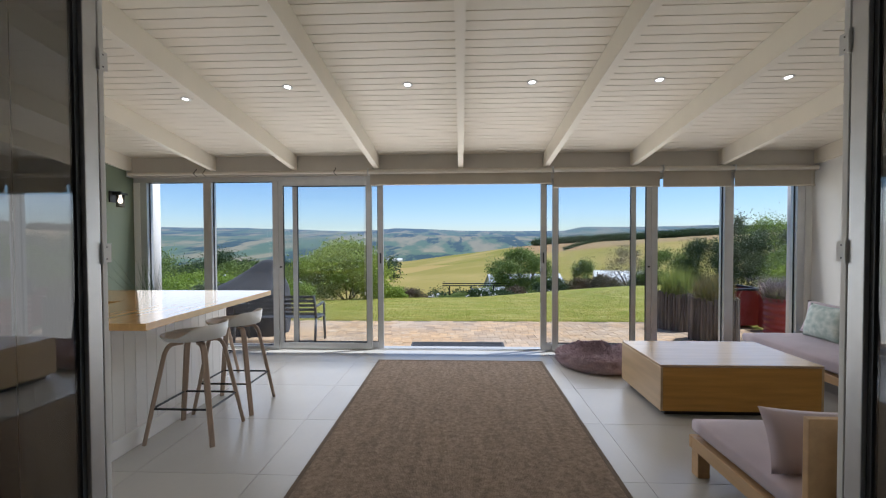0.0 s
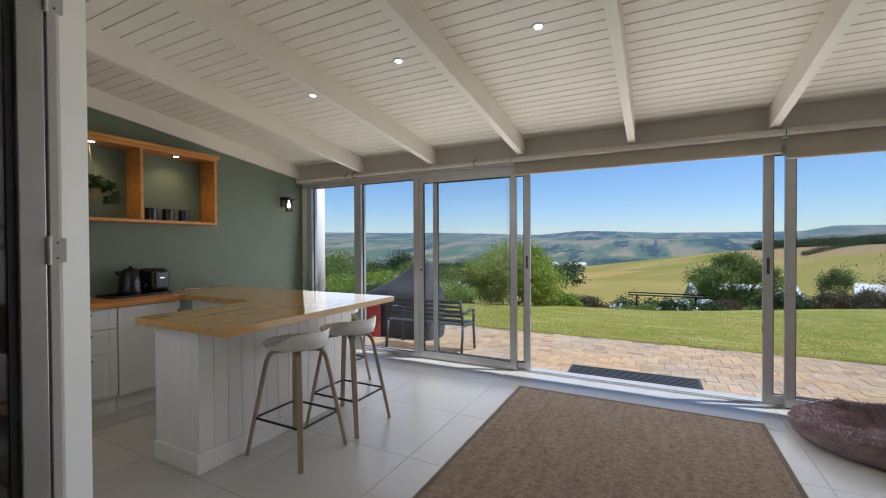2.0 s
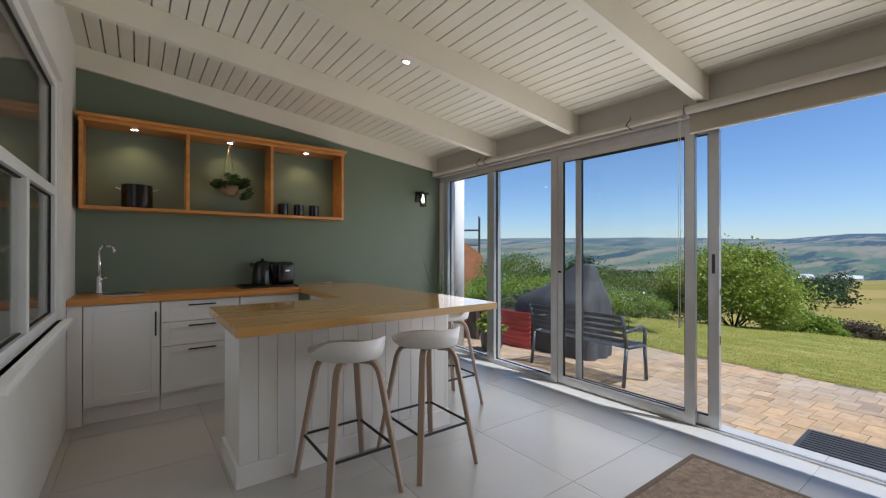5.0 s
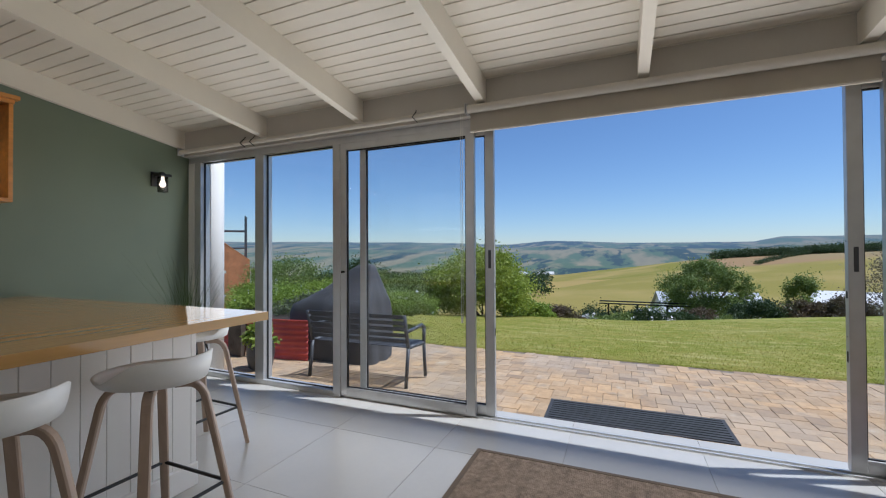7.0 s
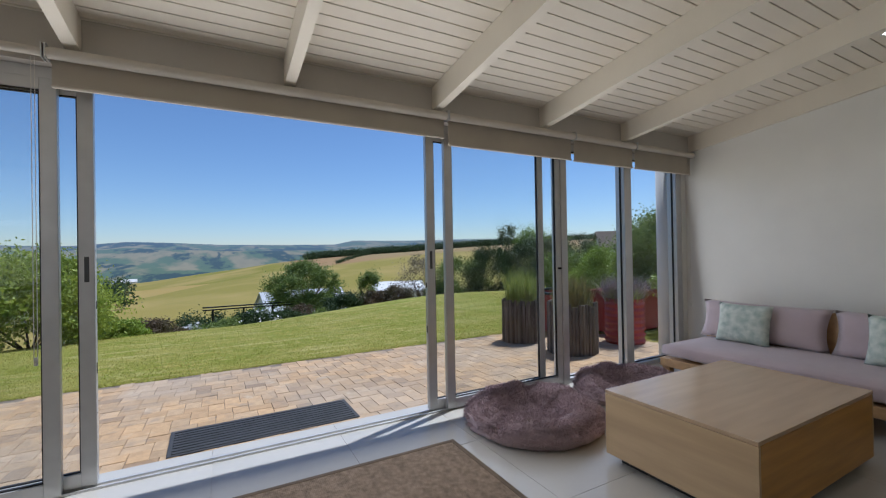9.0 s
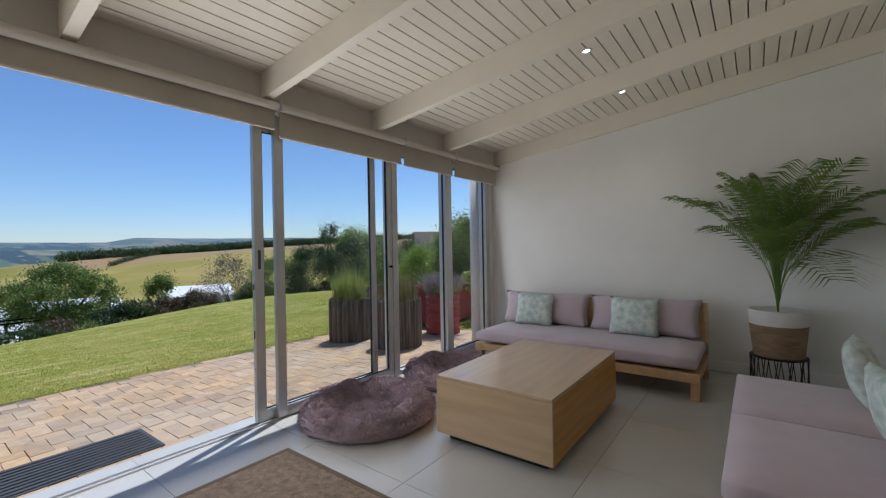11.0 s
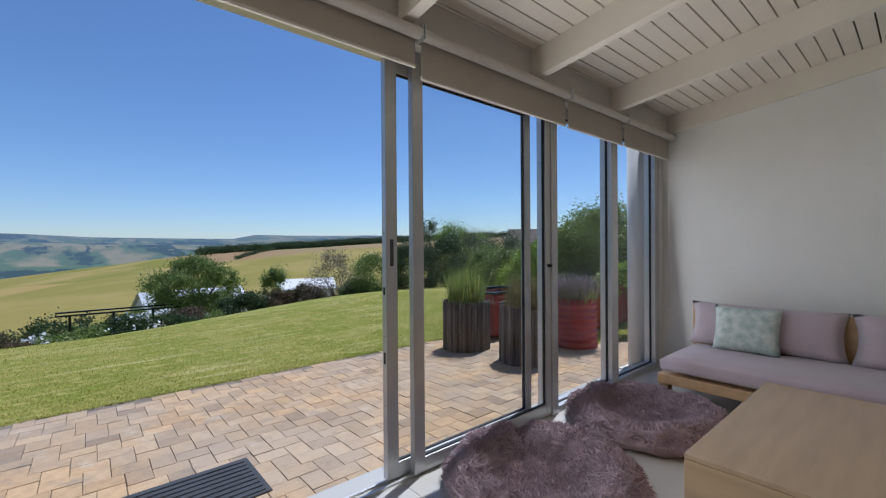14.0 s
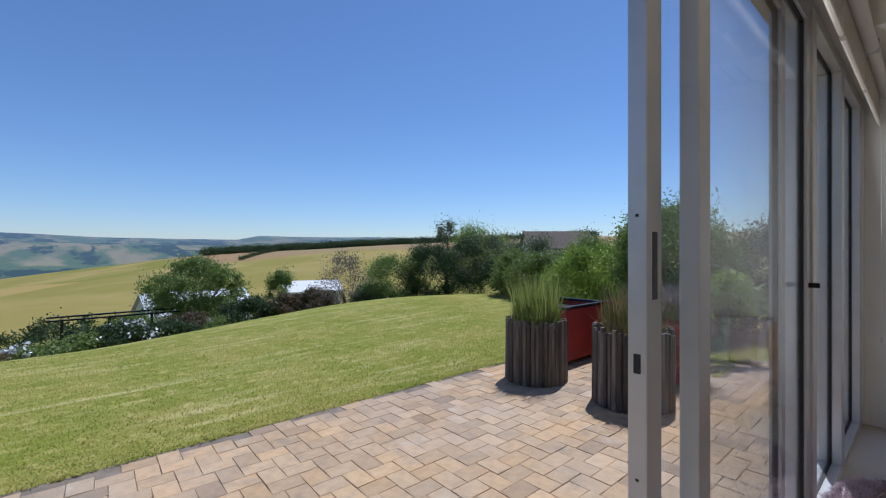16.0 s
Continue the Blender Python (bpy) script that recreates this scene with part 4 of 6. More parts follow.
# ---- kitchen things ----
M_DARK = mat("black_enamel", (0.007, 0.007, 0.008), 0.2, var=0.1)
sink = thing("sink", "round stainless steel sink set into the worktop", "sink", (-3.74, 2.66, WT))
bm = bmesh.new()
lathe(bm, [(0.165, 0.0), (0.165, 0.004), (0.145, 0.005), (0.138, 0.001), (0.13, 0.0025), (0.0, 0.0025)], 40)
part("basin", bm, M_CHROME, sink, smooth=True)
tap = thing("tap", "chrome swan-neck kitchen tap", "tap", (-3.88, 2.49, WT))
bm = bmesh.new()
lathe(bm, [(0.028, 0.0), (0.028, 0.01), (0.022, 0.02), (0.022, 0.13), (0.014, 0.15)], 20)
part("base", bm, M_CHROME, tap, smooth=True)
bm = bmesh.new()
pts = [(0, 0, 0.13), (0, 0, 0.36), (0.012, 0.012, 0.385), (0.035, 0.03, 0.395), (0.10, 0.085, 0.39), (0.118, 0.10, 0.375), (0.12, 0.102, 0.34)]
for a, c in zip(pts, pts[1:]):
    rod(bm, a, c, 0.011, seg=12)
part("spout", bm, M_CHROME, tap, smooth=True)
bm = bmesh.new()
rod(bm, (0.015, 0.01, 0.10), (0.075, 0.045, 0.135), 0.009, 0.006)
part("lever", bm, M_CHROME, tap)
tray = thing("tray", "flat black serving tray on the worktop", "tray", (-3.78, 3.78, WT))
boxpart("base", (-0.15, 0.15, -0.26, 0.26, 0.0, 0.008), M_DARK, tray, bevel=0.003)
for d in ((-0.15, -0.14, -0.26, 0.26), (0.14, 0.15, -0.26, 0.26), (-0.14, 0.14, -0.26, -0.25), (-0.14, 0.14, 0.25, 0.26)):
    boxpart("rim", (*d, 0.008, 0.022), M_DARK, tray, bevel=0.002)
ket = thing("kettle", "glossy black electric kettle on a tray", "kettle", (-3.79, 3.74, WT + 0.008))
ket.scale = (1.12, 1.12, 1.12)
bm = bmesh.new()
lathe(bm, [(0.085, 0.0), (0.088, 0.02), (0.08, 0.12), (0.066, 0.20), (0.05, 0.215), (0.012, 0.225), (0.012, 0.24), (0.0, 0.242)], 28)
part("body", bm, M_DARK, ket, smooth=True)
bm = bmesh.new()
pts = [(0.03, 0.055, 0.205), (0.04, 0.10, 0.20), (0.045, 0.118, 0.16), (0.04, 0.11, 0.09), (0.03, 0.085, 0.05)]
for a, c in zip(pts, pts[1:]):
    rod(bm, a, c, 0.011, seg=8)
part("handle", bm, M_DARK, ket)
bm = bmesh.new()
rod(bm, (-0.02, -0.055, 0.17), (-0.03, -0.095, 0.20), 0.022, 0.014)
part("spout", bm, M_DARK, ket)
toa = thing("toaster", "rounded black two-slot toaster", "toaster", (-3.79, 3.94, WT + 0.008))
toa.scale = (1.1, 1.1, 1.18)
bm = bmesh.new()
box(bm, -0.12, 0.12, -0.075, 0.075, 0.008, 0.20)
part("body", bm, M_DARK, toa, bevel=0.045, seg=5, smooth=True)
for xx in (-0.03, 0.03):
    boxpart("slot", (-0.08, 0.08, xx - 0.012, xx + 0.012, 0.198, 0.2015), M_RUBBER, toa)
boxpart("lever", (0.119, 0.135, -0.02, 0.02, 0.12, 0.135), M_CHROME, toa, bevel=0.003)
boxpart("foot", (-0.09, 0.09, -0.06, 0.06, 0.0, 0.01), M_RUBBER, toa)
bm = bmesh.new()
rod(bm, (-3.80, 4.24, WT + 0.009), (-3.76, 4.36, WT + 0.009), 0.006, seg=8)
rod(bm, (-3.76, 4.36, WT + 0.009), (-3.74, 4.43, WT + 0.009), 0.007, 0.009, seg=8)
tagged(solid("bottle_opener", bm, M_CHROME), "small shiny steel kitchen tool lying on the worktop", "kitchen tool")
pot = thing("stock_pot", "black enamel stock pot with side handles", "pot", (-3.84, 2.74, SZ0 + 0.028))
bm = bmesh.new()
lathe(bm, [(0.105, 0.0), (0.11, 0.01), (0.11, 0.19), (0.114, 0.195), (0.105, 0.198), (0.104, 0.03), (0.0, 0.028)], 32)
part("body", bm, M_DARK, pot, smooth=True)
for sgn in (-1, 1):
    bm = bmesh.new()
    pts = [(-0.025, sgn * 0.108, 0.155), (-0.022, sgn * 0.14, 0.165), (0.022, sgn * 0.14, 0.165), (0.025, sgn * 0.108, 0.155)]
    for a, c in zip(pts, pts[1:]):
        rod(bm, a, c, 0.006, seg=8)
    part("handle", bm, M_CHROME, pot, "pale side handle")
mug = None
for k, y in enumerate((3.95, 4.11, 4.27)):
    if mug is None:
        mug = thing("canister", "small matt black storage canister on the shelf", "canister", (-3.84, y, SZ0 + 0.028), group="shelf canisters")
        bm = bmesh.new()
        lathe(bm, [(0.048, 0.0), (0.05, 0.004), (0.05, 0.118), (0.046, 0.12), (0.0, 0.121)], 24)
        part("body", bm, M_DARK, mug)
    else:
        copy_thing(mug, pose(-3.84, y, SZ0 + 0.028))


# ---- leaves ----
def leaf_mesh(name, pts, size, seed, flat=0.0, ratio=1.9):
    """Many pointed leaves, one at each point."""
    rng = np.random.RandomState(seed)
    n = len(pts)
    pts = np.asarray(pts, float)
    d = rng.normal(size=(n, 3))
    d[:, 2] = d[:, 2] * (1 - flat) + 0.25
    d /= np.linalg.norm(d, axis=1)[:, None]
    o = rng.normal(size=(n, 3))
    s = np.cross(d, o)
    s /= np.linalg.norm(s, axis=1)[:, None]
    L = size * (0.6 + 0.8 * rng.rand(n))[:, None]
    wv = s * L / ratio / 2
    v = np.empty((n, 4, 3))
    v[:, 0] = pts - d * L / 2
    v[:, 1] = pts + wv
    v[:, 2] = pts + d * L / 2
    v[:, 3] = pts - wv
    me = bpy.data.meshes.new(name)
    f = np.arange(n * 4).reshape(n, 4)
    me.from_pydata(v.reshape(-1, 3).tolist(), [], f.tolist())
    return me


def clump_points(n, radii, seed, clumps=26, spread=0.26, hollow=0.55, base=0.0):
    """Points gathered in clumps near an ellipsoid's surface."""
    rng = np.random.RandomState(seed)
    c = rng.normal(size=(clumps, 3))
    c /= np.linalg.norm(c, axis=1)[:, None]
    c[:, 2] = np.where(c[:, 2] < base - 0.85, -c[:, 2], c[:, 2])
    c *= (hollow + (0.92 - hollow) * rng.rand(clumps) ** 0.6)[:, None]
    k = rng.randint(0, clumps, n)
    p = c[k] + rng.normal(size=(n, 3)) * spread * (0.6 + 0.7 * rng.rand(clumps))[k][:, None] * 0.6
    return p * np.array(radii)


def leaf_mat(name, col, col2, transl=0.35, scale=1.3):
    return mat(name, col, 0.55, var=0.18, scale=scale, bscale=9, col2=col2, transl=transl, spec=0.3, coords="Object")


LM = {
    "bright": leaf_mat("bright_leaves", (0.30, 0.38, 0.06), (0.18, 0.27, 0.035)),
    "fresh": leaf_mat("fresh_leaves", (0.40, 0.44, 0.075), (0.22, 0.30, 0.04)),
    "mid": leaf_mat("mid_leaves", (0.22, 0.28, 0.075), (0.14, 0.20, 0.045)),
    "dark": leaf_mat("dark_leaves", (0.065, 0.10, 0.035), (0.035, 0.06, 0.02)),
    "grey": leaf_mat("grey_green_leaves", (0.17, 0.19, 0.10), (0.10, 0.125, 0.06)),
    "bronze": leaf_mat("bronze_leaves", (0.17, 0.12, 0.075), (0.10, 0.095, 0.04)),
    "bare": leaf_mat("twiggy_grey", (0.26, 0.21, 0.165), (0.16, 0.14, 0.10), 0.1),
    "palm": leaf_mat("palm_leaves", (0.17, 0.25, 0.055), (0.09, 0.15, 0.03), 0.3, 5),
    "reed": leaf_mat("reed_stems", (0.34, 0.38, 0.09), (0.22, 0.27, 0.07), 0.45, 4),
    "straw": leaf_mat("dry_grass", (0.30, 0.24, 0.11), (0.14, 0.15, 0.04), 0.25, 4),
    "lavender": leaf_mat("lavender_spikes", (0.26, 0.20, 0.23), (0.16, 0.15, 0.11), 0.2, 6),
}
M_BARK = mat("bark", (0.12, 0.09, 0.065), 0.9, var=0.25, scale=8, bump=0.5, bscale=40)
M_WHITEFL = mat("white_blossom", (0.75, 0.74, 0.72), 0.7)


def plant(name, label, cat, x, y, z, radii, n, size, lm, seed, trunk=0.0, clumps=26, spread=0.26, flowers=0, group="", hollow=0.55):
    """A bush or tree: limbs from the ground and a crown of leaf clumps."""
    t = thing(name, label, cat, (x, y, z), group=group)
    rng = random.Random(seed)
    bm = bmesh.new()
    h = trunk + radii[2]
    if trunk:
        base = Vector((0, 0, -0.3))
        top = Vector((0.05 * h, 0, trunk))
        rod(bm, base, top, 0.05 * h, 0.035 * h, 8)
    else:
        top = Vector((0, 0, 0.05))
        rod(bm, (0, 0, -0.3), top, 0.02 * h, 0.018 * h, 6)
    for k in range(9 if trunk else 6):
        a = k * 2.4 + rng.random()
        e = Vector((math.cos(a) * radii[0] * 0.7, math.sin(a) * radii[1] * 0.7, trunk + radii[2] * (0.5 + 0.9 * rng.random())))
        mid = top.lerp(e, 0.5) + Vector((0, 0, 0.08 * h))
        rod(bm, top, mid, (0.02 if trunk else 0.010) * h, (0.013 if trunk else 0.008) * h, 6)
        rod(bm, mid, e, (0.013 if trunk else 0.008) * h, 0.003 * h, 5)
    part("trunk" if trunk else "stems", bm, M_BARK, t)
    p = clump_points(n, radii, seed, clumps, spread, hollow) + np.array((0, 0, trunk + radii[2] * (0.95 if trunk else 0.85)))
    p = p[p[:, 2] > 0.0]
    me = leaf_mesh("crown", p, size, seed + 1)
    me.materials.append(LM[lm])
    c = new("crown", me)
    c.parent = t
    if flowers:
        q = clump_points(flowers, [r * 1.04 for r in radii], seed + 5, clumps * 2, 0.2, 0.95) + np.array((0, 0, trunk + radii[2]))
        me = leaf_mesh("blossom", q[q[:, 2] > 0.1], size * 1.1, seed + 2, ratio=1.1)
        me.materials.append(M_WHITEFL)
        c = new("blossom", me)
        c.parent = t
    return t


# garden trees and shrubs along the lawn's far edge
plant("tree", "broad bright green leafy tree at the lawn's edge", "tree", -3.9, 15.9, -1.05, (1.75, 1.6, 1.16), 34000, 0.085, "fresh", 11, 0.12, 120, 0.22, group="garden trees")
plant("tree", "wide crowned dark green tree below the lawn", "tree", 4.3, 28.3, -3.3, (2.15, 2.1, 1.65), 34000, 0.095, "mid", 12, 1.0, 110, 0.17, group="garden trees")
plant("tree", "small fresh green tree beyond the hedge", "tree", 9.8, 33.0, -3.8, (1.1, 1.1, 1.5), 9000, 0.11, "mid", 13, 0.7, 22, group="garden trees")
plant("tree", "twiggy grey half-bare tree beside the hedge", "tree", 8.8, 21.8, -1.7, (1.25, 1.2, 1.3), 7000, 0.06, "bare", 14, 0.3, 40, 0.3, group="garden trees")
plant("tree", "tall thin tree rising over the hedge", "tree", 12.6, 19.8, -0.9, (0.75, 0.75, 1.1), 5000, 0.08, "grey", 15, 1.2, 16, group="garden trees")
SHRUBS = (
    (5.5, 23.9, -2.3, 1.15, 0.85, "dark", 0), (6.9, 23.4, -2.1, 0.9, 0.75, "bronze", 0), (8.0, 22.9, -2.0, 1.0, 0.8, "bronze", 0),
    (8.6, 19.6, -0.9, 0.55, 0.42, "grey", 0), (9.4, 18.9, -0.8, 1.2, 0.95, "mid", 0), (10.6, 18.4, -0.7, 1.3, 1.15, "dark", 0), (11.6, 17.2, -0.5, 1.3, 1.15, "dark", 0),
    (13.0, 18.0, -0.5, 1.5, 1.3, "grey", 0), (14.5, 19.5, -0.5, 1.8, 1.6, "bright", 0), (11.3, 14.6, -0.4, 0.9, 0.85, "mid", 0), (10.8, 13.4, -0.4, 0.9, 0.8, "mid", 0),
    (12.9, 15.2, -0.4, 1.3, 1.15, "grey", 0), (12.6, 12.8, -0.4, 1.4, 1.1, "mid", 0), (11.5, 11.7, -0.4, 1.0, 0.95, "bright", 0),
    (-0.9, 21.3, -2.2, 0.62, 0.42, "mid", 500), (0.2, 21.9, -2.2, 0.8, 0.5, "mid", 0), (1.3, 22.4, -2.3, 0.95, 0.6, "dark", 420), (2.5, 22.8, -2.4, 1.0, 0.6, "dark", 0),
    (-1.9, 19.6, -1.8, 0.8, 0.5, "bronze", 0), (-3.0, 18.2, -1.5, 0.8, 0.55, "mid", 0), (-2.3, 17.2, -1.2, 0.55, 0.4, "bright", 0), (2.4, 38.0, -4.6, 1.2, 1.0, "mid", 0),
    (-6.0, 15.2, -0.9, 1.1, 0.75, "mid", 0), (-7.4, 14.4, -0.8, 1.2, 0.8, "mid", 0), (-8.6, 15.6, -1.0, 1.6, 1.1, "dark", 0), (-10.5, 14.2, -0.8, 1.7, 1.0, "mid", 0),
    (3.4, 24.6, -2.6, 1.0, 0.7, "bronze", 0), (4.4, 23.6, -2.4, 0.8, 0.5, "mid", 0))
NAMES = {"dark": "dense dark green garden shrub", "bronze": "bronze leaved garden shrub", "grey": "grey-green rounded garden shrub", "mid": "leafy green garden shrub", "bright": "bright green garden shrub"}
for k, (x, y, z, r, hz, lm, fl) in enumerate(SHRUBS):
    plant("shrub", NAMES[lm] + (" dotted with white flowers" if fl else " at the lawn's edge"), "shrub", x, y, z, (r, r, hz), int(8000 + 7000 * r), 0.062 if y < 20 else 0.085, lm, 100 + k, 0, 30, 0.26, fl, group="garden shrubs")
# tall fine-leaved shrubs beside the raised beds
plant("shrub", "tall feathery dark green conifer shrub behind red beds", "shrub", 8.5, 8.7, -0.25, (1.15, 1.0, 1.3), 60000, 0.05, "mid", 201, 0, 130, 0.2, group="tall shrubs")
plant("shrub", "tall feathery dark green conifer shrub behind red beds", "shrub", 9.6, 7.6, -0.25, (1.1, 0.95, 1.05), 30000, 0.05, "dark", 202, 0, 90, 0.2, group="tall shrubs")
plant("shrub", "soft bright feathery shrub behind the planters", "shrub", 8.6, 10.6, -0.3, (0.95, 0.8, 0.85), 26000, 0.05, "bright", 203, 0, 70, 0.22, group="tall shrubs")
plant("shrub", "leafy bright green shrub by the red bed", "shrub", 6.9, 7.5, 0.3, (0.45, 0.4, 0.32), 1200, 0.09, "bright", 204, 0, 18, group="tall shrubs")
# left bed behind the red corrugated edging
for k, (x, y, r, hz, lm) in enumerate(((-5.9, 8.9, 0.75, 0.50, "bright"), (-4.9, 8.9, 0.75, 0.46, "grey"), (-4.2, 9.3, 0.6, 0.38, "grey"), (-5.6, 10.4, 0.9, 0.5, "bright"), (-7.0, 10.0, 1.0, 0.55, "bright"), (-4.2, 11.2, 0.8, 0.38, "bright"), (-5.4, 12.2, 1.0, 0.42, "mid"), (-7.0, 12.2, 1.1, 0.5, "bright"))):
    plant("shrub", "flowering bushy green border plant in the raised bed", "shrub", x, y, -0.2, (r, r * 0.8, hz * 0.82), 9000, 0.048, lm, 300 + k, 0, 34, 0.26, 14 if lm == "bright" else 0, group="border plants")


# ---- blades ----
def blades(name, pts, height, width, lm, seed, lean=0.25, droop=0.3, parent=None):
    """Thin tapering blades, three joints each."""
    rng = np.random.RandomState(seed)
    n = len(pts)
    P = np.asarray(pts, float)
    a = rng.rand(n) * 6.283
    H = height * (0.55 + 0.6 * rng.rand(n))
    ln = lean * rng.rand(n) * H
    dx, dy = np.cos(a), np.sin(a)
    sx, sy = -dy, dx
    v, f = [], []
    prof = ((0.0, 1.0), (0.5, 0.8), (1.0, 0.08))
    V = np.empty((n, 6, 3))
    for k, (t, w) in enumerate(prof):
        off = ln * t + droop * H * t * t * rng.rand(n)
        for s in (0, 1):
            sg = (s - 0.5) * width * w
            V[:, 2 * k + s, 0] = P[:, 0] + dx * off + sx * sg
            V[:, 2 * k + s, 1] = P[:, 1] + dy * off + sy * sg
            V[:, 2 * k + s, 2] = P[:, 2] + H * t * (1 - 0.25 * droop * t)
    idx = np.arange(n)[:, None] * 6
    F = np.concatenate([idx + np.array((0, 1, 3, 2)), idx + np.array((2, 3, 5, 4))], axis=0)
    me = bpy.data.meshes.new(name)
    me.from_pydata(V.reshape(-1, 3).tolist(), [], F.tolist())
    me.materials.append(LM[lm])
    ob = new(name, me)
    if parent:
        ob.parent = parent
    ob["kind"] = "stuff"
    return ob


def disc(n, r, z, seed):
    rng = np.random.RandomState(seed)
    a, q = rng.rand(n) * 6.283, r * np.sqrt(rng.rand(n))
    return np.stack([q * np.cos(a), q * np.sin(a), np.full(n, z)], 1)


# ---- paving, mat, columns ----
PZ = -0.2
M_SAND = mat("joint_sand", (0.24, 0.19, 0.135), 0.95, var=0.2, scale=8, bump=0.4)
bm = bmesh.new()
v = box(bm, -6.0, 5.9, YW + 0.17, 9.42, -0.5, 0.0) + box(bm, 5.9, 7.2, YW + 0.17, 7.28, -0.5, 0.0)
for q in v:
    if q.co.z > -0.1:
        q.co.z = paving_z(q.co.y) - 0.008
pave = tagged(solid("pavement", bm, M_SAND), "clay brick paving with sandy joints before the doors", "paving", kind="structure")
M_MATR = mat("ribbed_rubber", (0.045, 0.047, 0.052), 0.75, var=0.15, scale=6, bump=0.2)
dm = thing("doormat", "dark grey ribbed rubber doormat on the paving", "doormat", (0.33, 7.0, PZ + 0.006), 1)
boxpart("base", (-0.72, 0.72, -0.25, 0.25, 0.0, 0.010), M_MATR, dm, bevel=0.003)
for k in range(9):
    boxpart("rib", (-0.69, 0.69, -0.225 + k * 0.052, -0.225 + k * 0.052 + 0.032, 0.010, 0.017), M_MATR, dm, bevel=0.003)
M_PLASTER = mat("white_plaster", (0.76, 0.73, 0.68), 0.75, var=0.05, scale=3, bump=0.15)
for x in (-3.93, 4.775):
    c = thing("column", "round white plastered veranda column", "column", (x, 6.31, PZ), group="veranda columns")
    bm = bmesh.new()
    lathe(bm, [(0.10, 0.10), (0.10, 2.55)], 32)
    part("shaft", bm, M_PLASTER, c, smooth=True)
    boxpart("plinth", (-0.14, 0.14, -0.14, 0.14, 0.0, 0.10), M_PLASTER, c, bevel=0.006)

# ---- log planters ----
M_LOG = mat("weathered_poles", (0.21, 0.175, 0.145), 0.9, var=0.3, scale=5, bump=0.6, bscale=30, stretch=(5, 5, 0.5), per=0.9)
M_SOIL = mat("soil", (0.05, 0.035, 0.025), 1.0, var=0.3, scale=20, bump=0.5)


def log_planter(x, y, r, h, seed, lm, gh):
    rng = random.Random(seed)
    p = thing("log_planter", "round planter of upright weathered poles with tall reeds", "planter", (x, y, paving_z(y)), group="log planters")
    n = 46
    for k in range(n):
        a = 2 * math.pi * k / n
        rr = 2 * math.pi * r / n * 0.52
        bm = bmesh.new()
        R = r + rng.uniform(-0.008, 0.008)
        tip = h + rng.uniform(-0.03, 0.03)
        rod(bm, (R * math.cos(a), R * math.sin(a), 0), (R * math.cos(a + rng.uniform(-0.03, 0.03)), R * math.sin(a), tip), rr * rng.uniform(0.85, 1.15), rr * rng.uniform(0.8, 1.0), 7)
        part("pole", bm, M_LOG, p)
    bm = bmesh.new()
    lathe(bm, [(0.0, h - 0.08), (r, h - 0.08), (r, 0.02)], 32)
    part("soil", bm, M_SOIL, p)
    blades("reed_clump", disc(620, r * 0.8, h - 0.08, seed), gh, 0.009, lm, seed + 3, 0.34, 0.16, p)
    blades("dry_grass", disc(160, r * 0.95, h - 0.08, seed + 9), gh * 0.6, 0.006, "straw", seed + 4, 0.6, 0.8, p)
    return p


log_planter(4.45, 8.66, 0.325, 0.68, 5, "reed", 0.60)
log_planter(4.47, 7.56, 0.335, 0.70, 6, "straw", 0.48)

# ---- red corrugated beds ----
M_REDSHEET = mat("faded_red_sheet", (0.60, 0.10, 0.085), 0.55, var=0.14, scale=4, bump=0.08)
M_RED = mat("red_painted_steel", (0.34, 0.035, 0.028), 0.5, var=0.14, scale=4, bump=0.08)


def corrugated_sheet(parent, a, b, z0, z1, pitch=0.076, amp=0.011):
    """Horizontally ribbed sheet from a to b."""
    a, b = Vector((*a, 0)), Vector((*b, 0))
    nrm = Vector((-(b - a).y, (b - a).x, 0)).normalized()
    n = int((z1 - z0) / pitch * 8)
    bm = bmesh.new()
    cols = []
    for P in (a, b):
        cols.append([bm.verts.new(P + nrm * amp * math.sin(2 * math.pi * k / 8) + Vector((0, 0, z0 + (z1 - z0) * k / n))) for k in range(n + 1)])
    for k in range(n):
        bm.faces.new((cols[0][k], cols[1][k], cols[1][k + 1], cols[0][k + 1]))
    ob = part("sheet", bm, M_REDSHEET, parent, smooth=True)
    md = ob.modifiers.new("t", "SOLIDIFY")
    md.thickness = 0.004
    return ob


bed = thing("raised_bed", "red painted corrugated steel raised garden bed", "raised bed", group="raised beds")
corrugated_sheet(bed, (-3.70, 7.56), (-4.70, 7.44), PZ - 0.02, PZ + 0.54)
corrugated_sheet(bed, (-4.78, 7.44), (-6.3, 7.62), PZ - 0.02, PZ + 0.54)
boxpart("soil", (-6.3, -3.8, 7.72, 10.0, PZ - 0.1, PZ + 0.42), M_SOIL, bed)
boxpart("sleeper", (-4.95, -4.70, 7.33, 7.41, PZ, PZ + 0.48), M_BARK, bed, "short brown timber post")
bed = thing("raised_bed", "dark red steel raised bed with a black rim", "raised bed", group="raised beds")
for d in ((5.15, 6.05, 8.72, 8.75), (5.15, 6.05, 9.42, 9.45), (5.12, 5.15, 8.72, 9.45), (6.05, 6.08, 8.72, 9.45)):
    boxpart("side", (*d, PZ, PZ + 0.66), M_RED, bed, bevel=0.004)
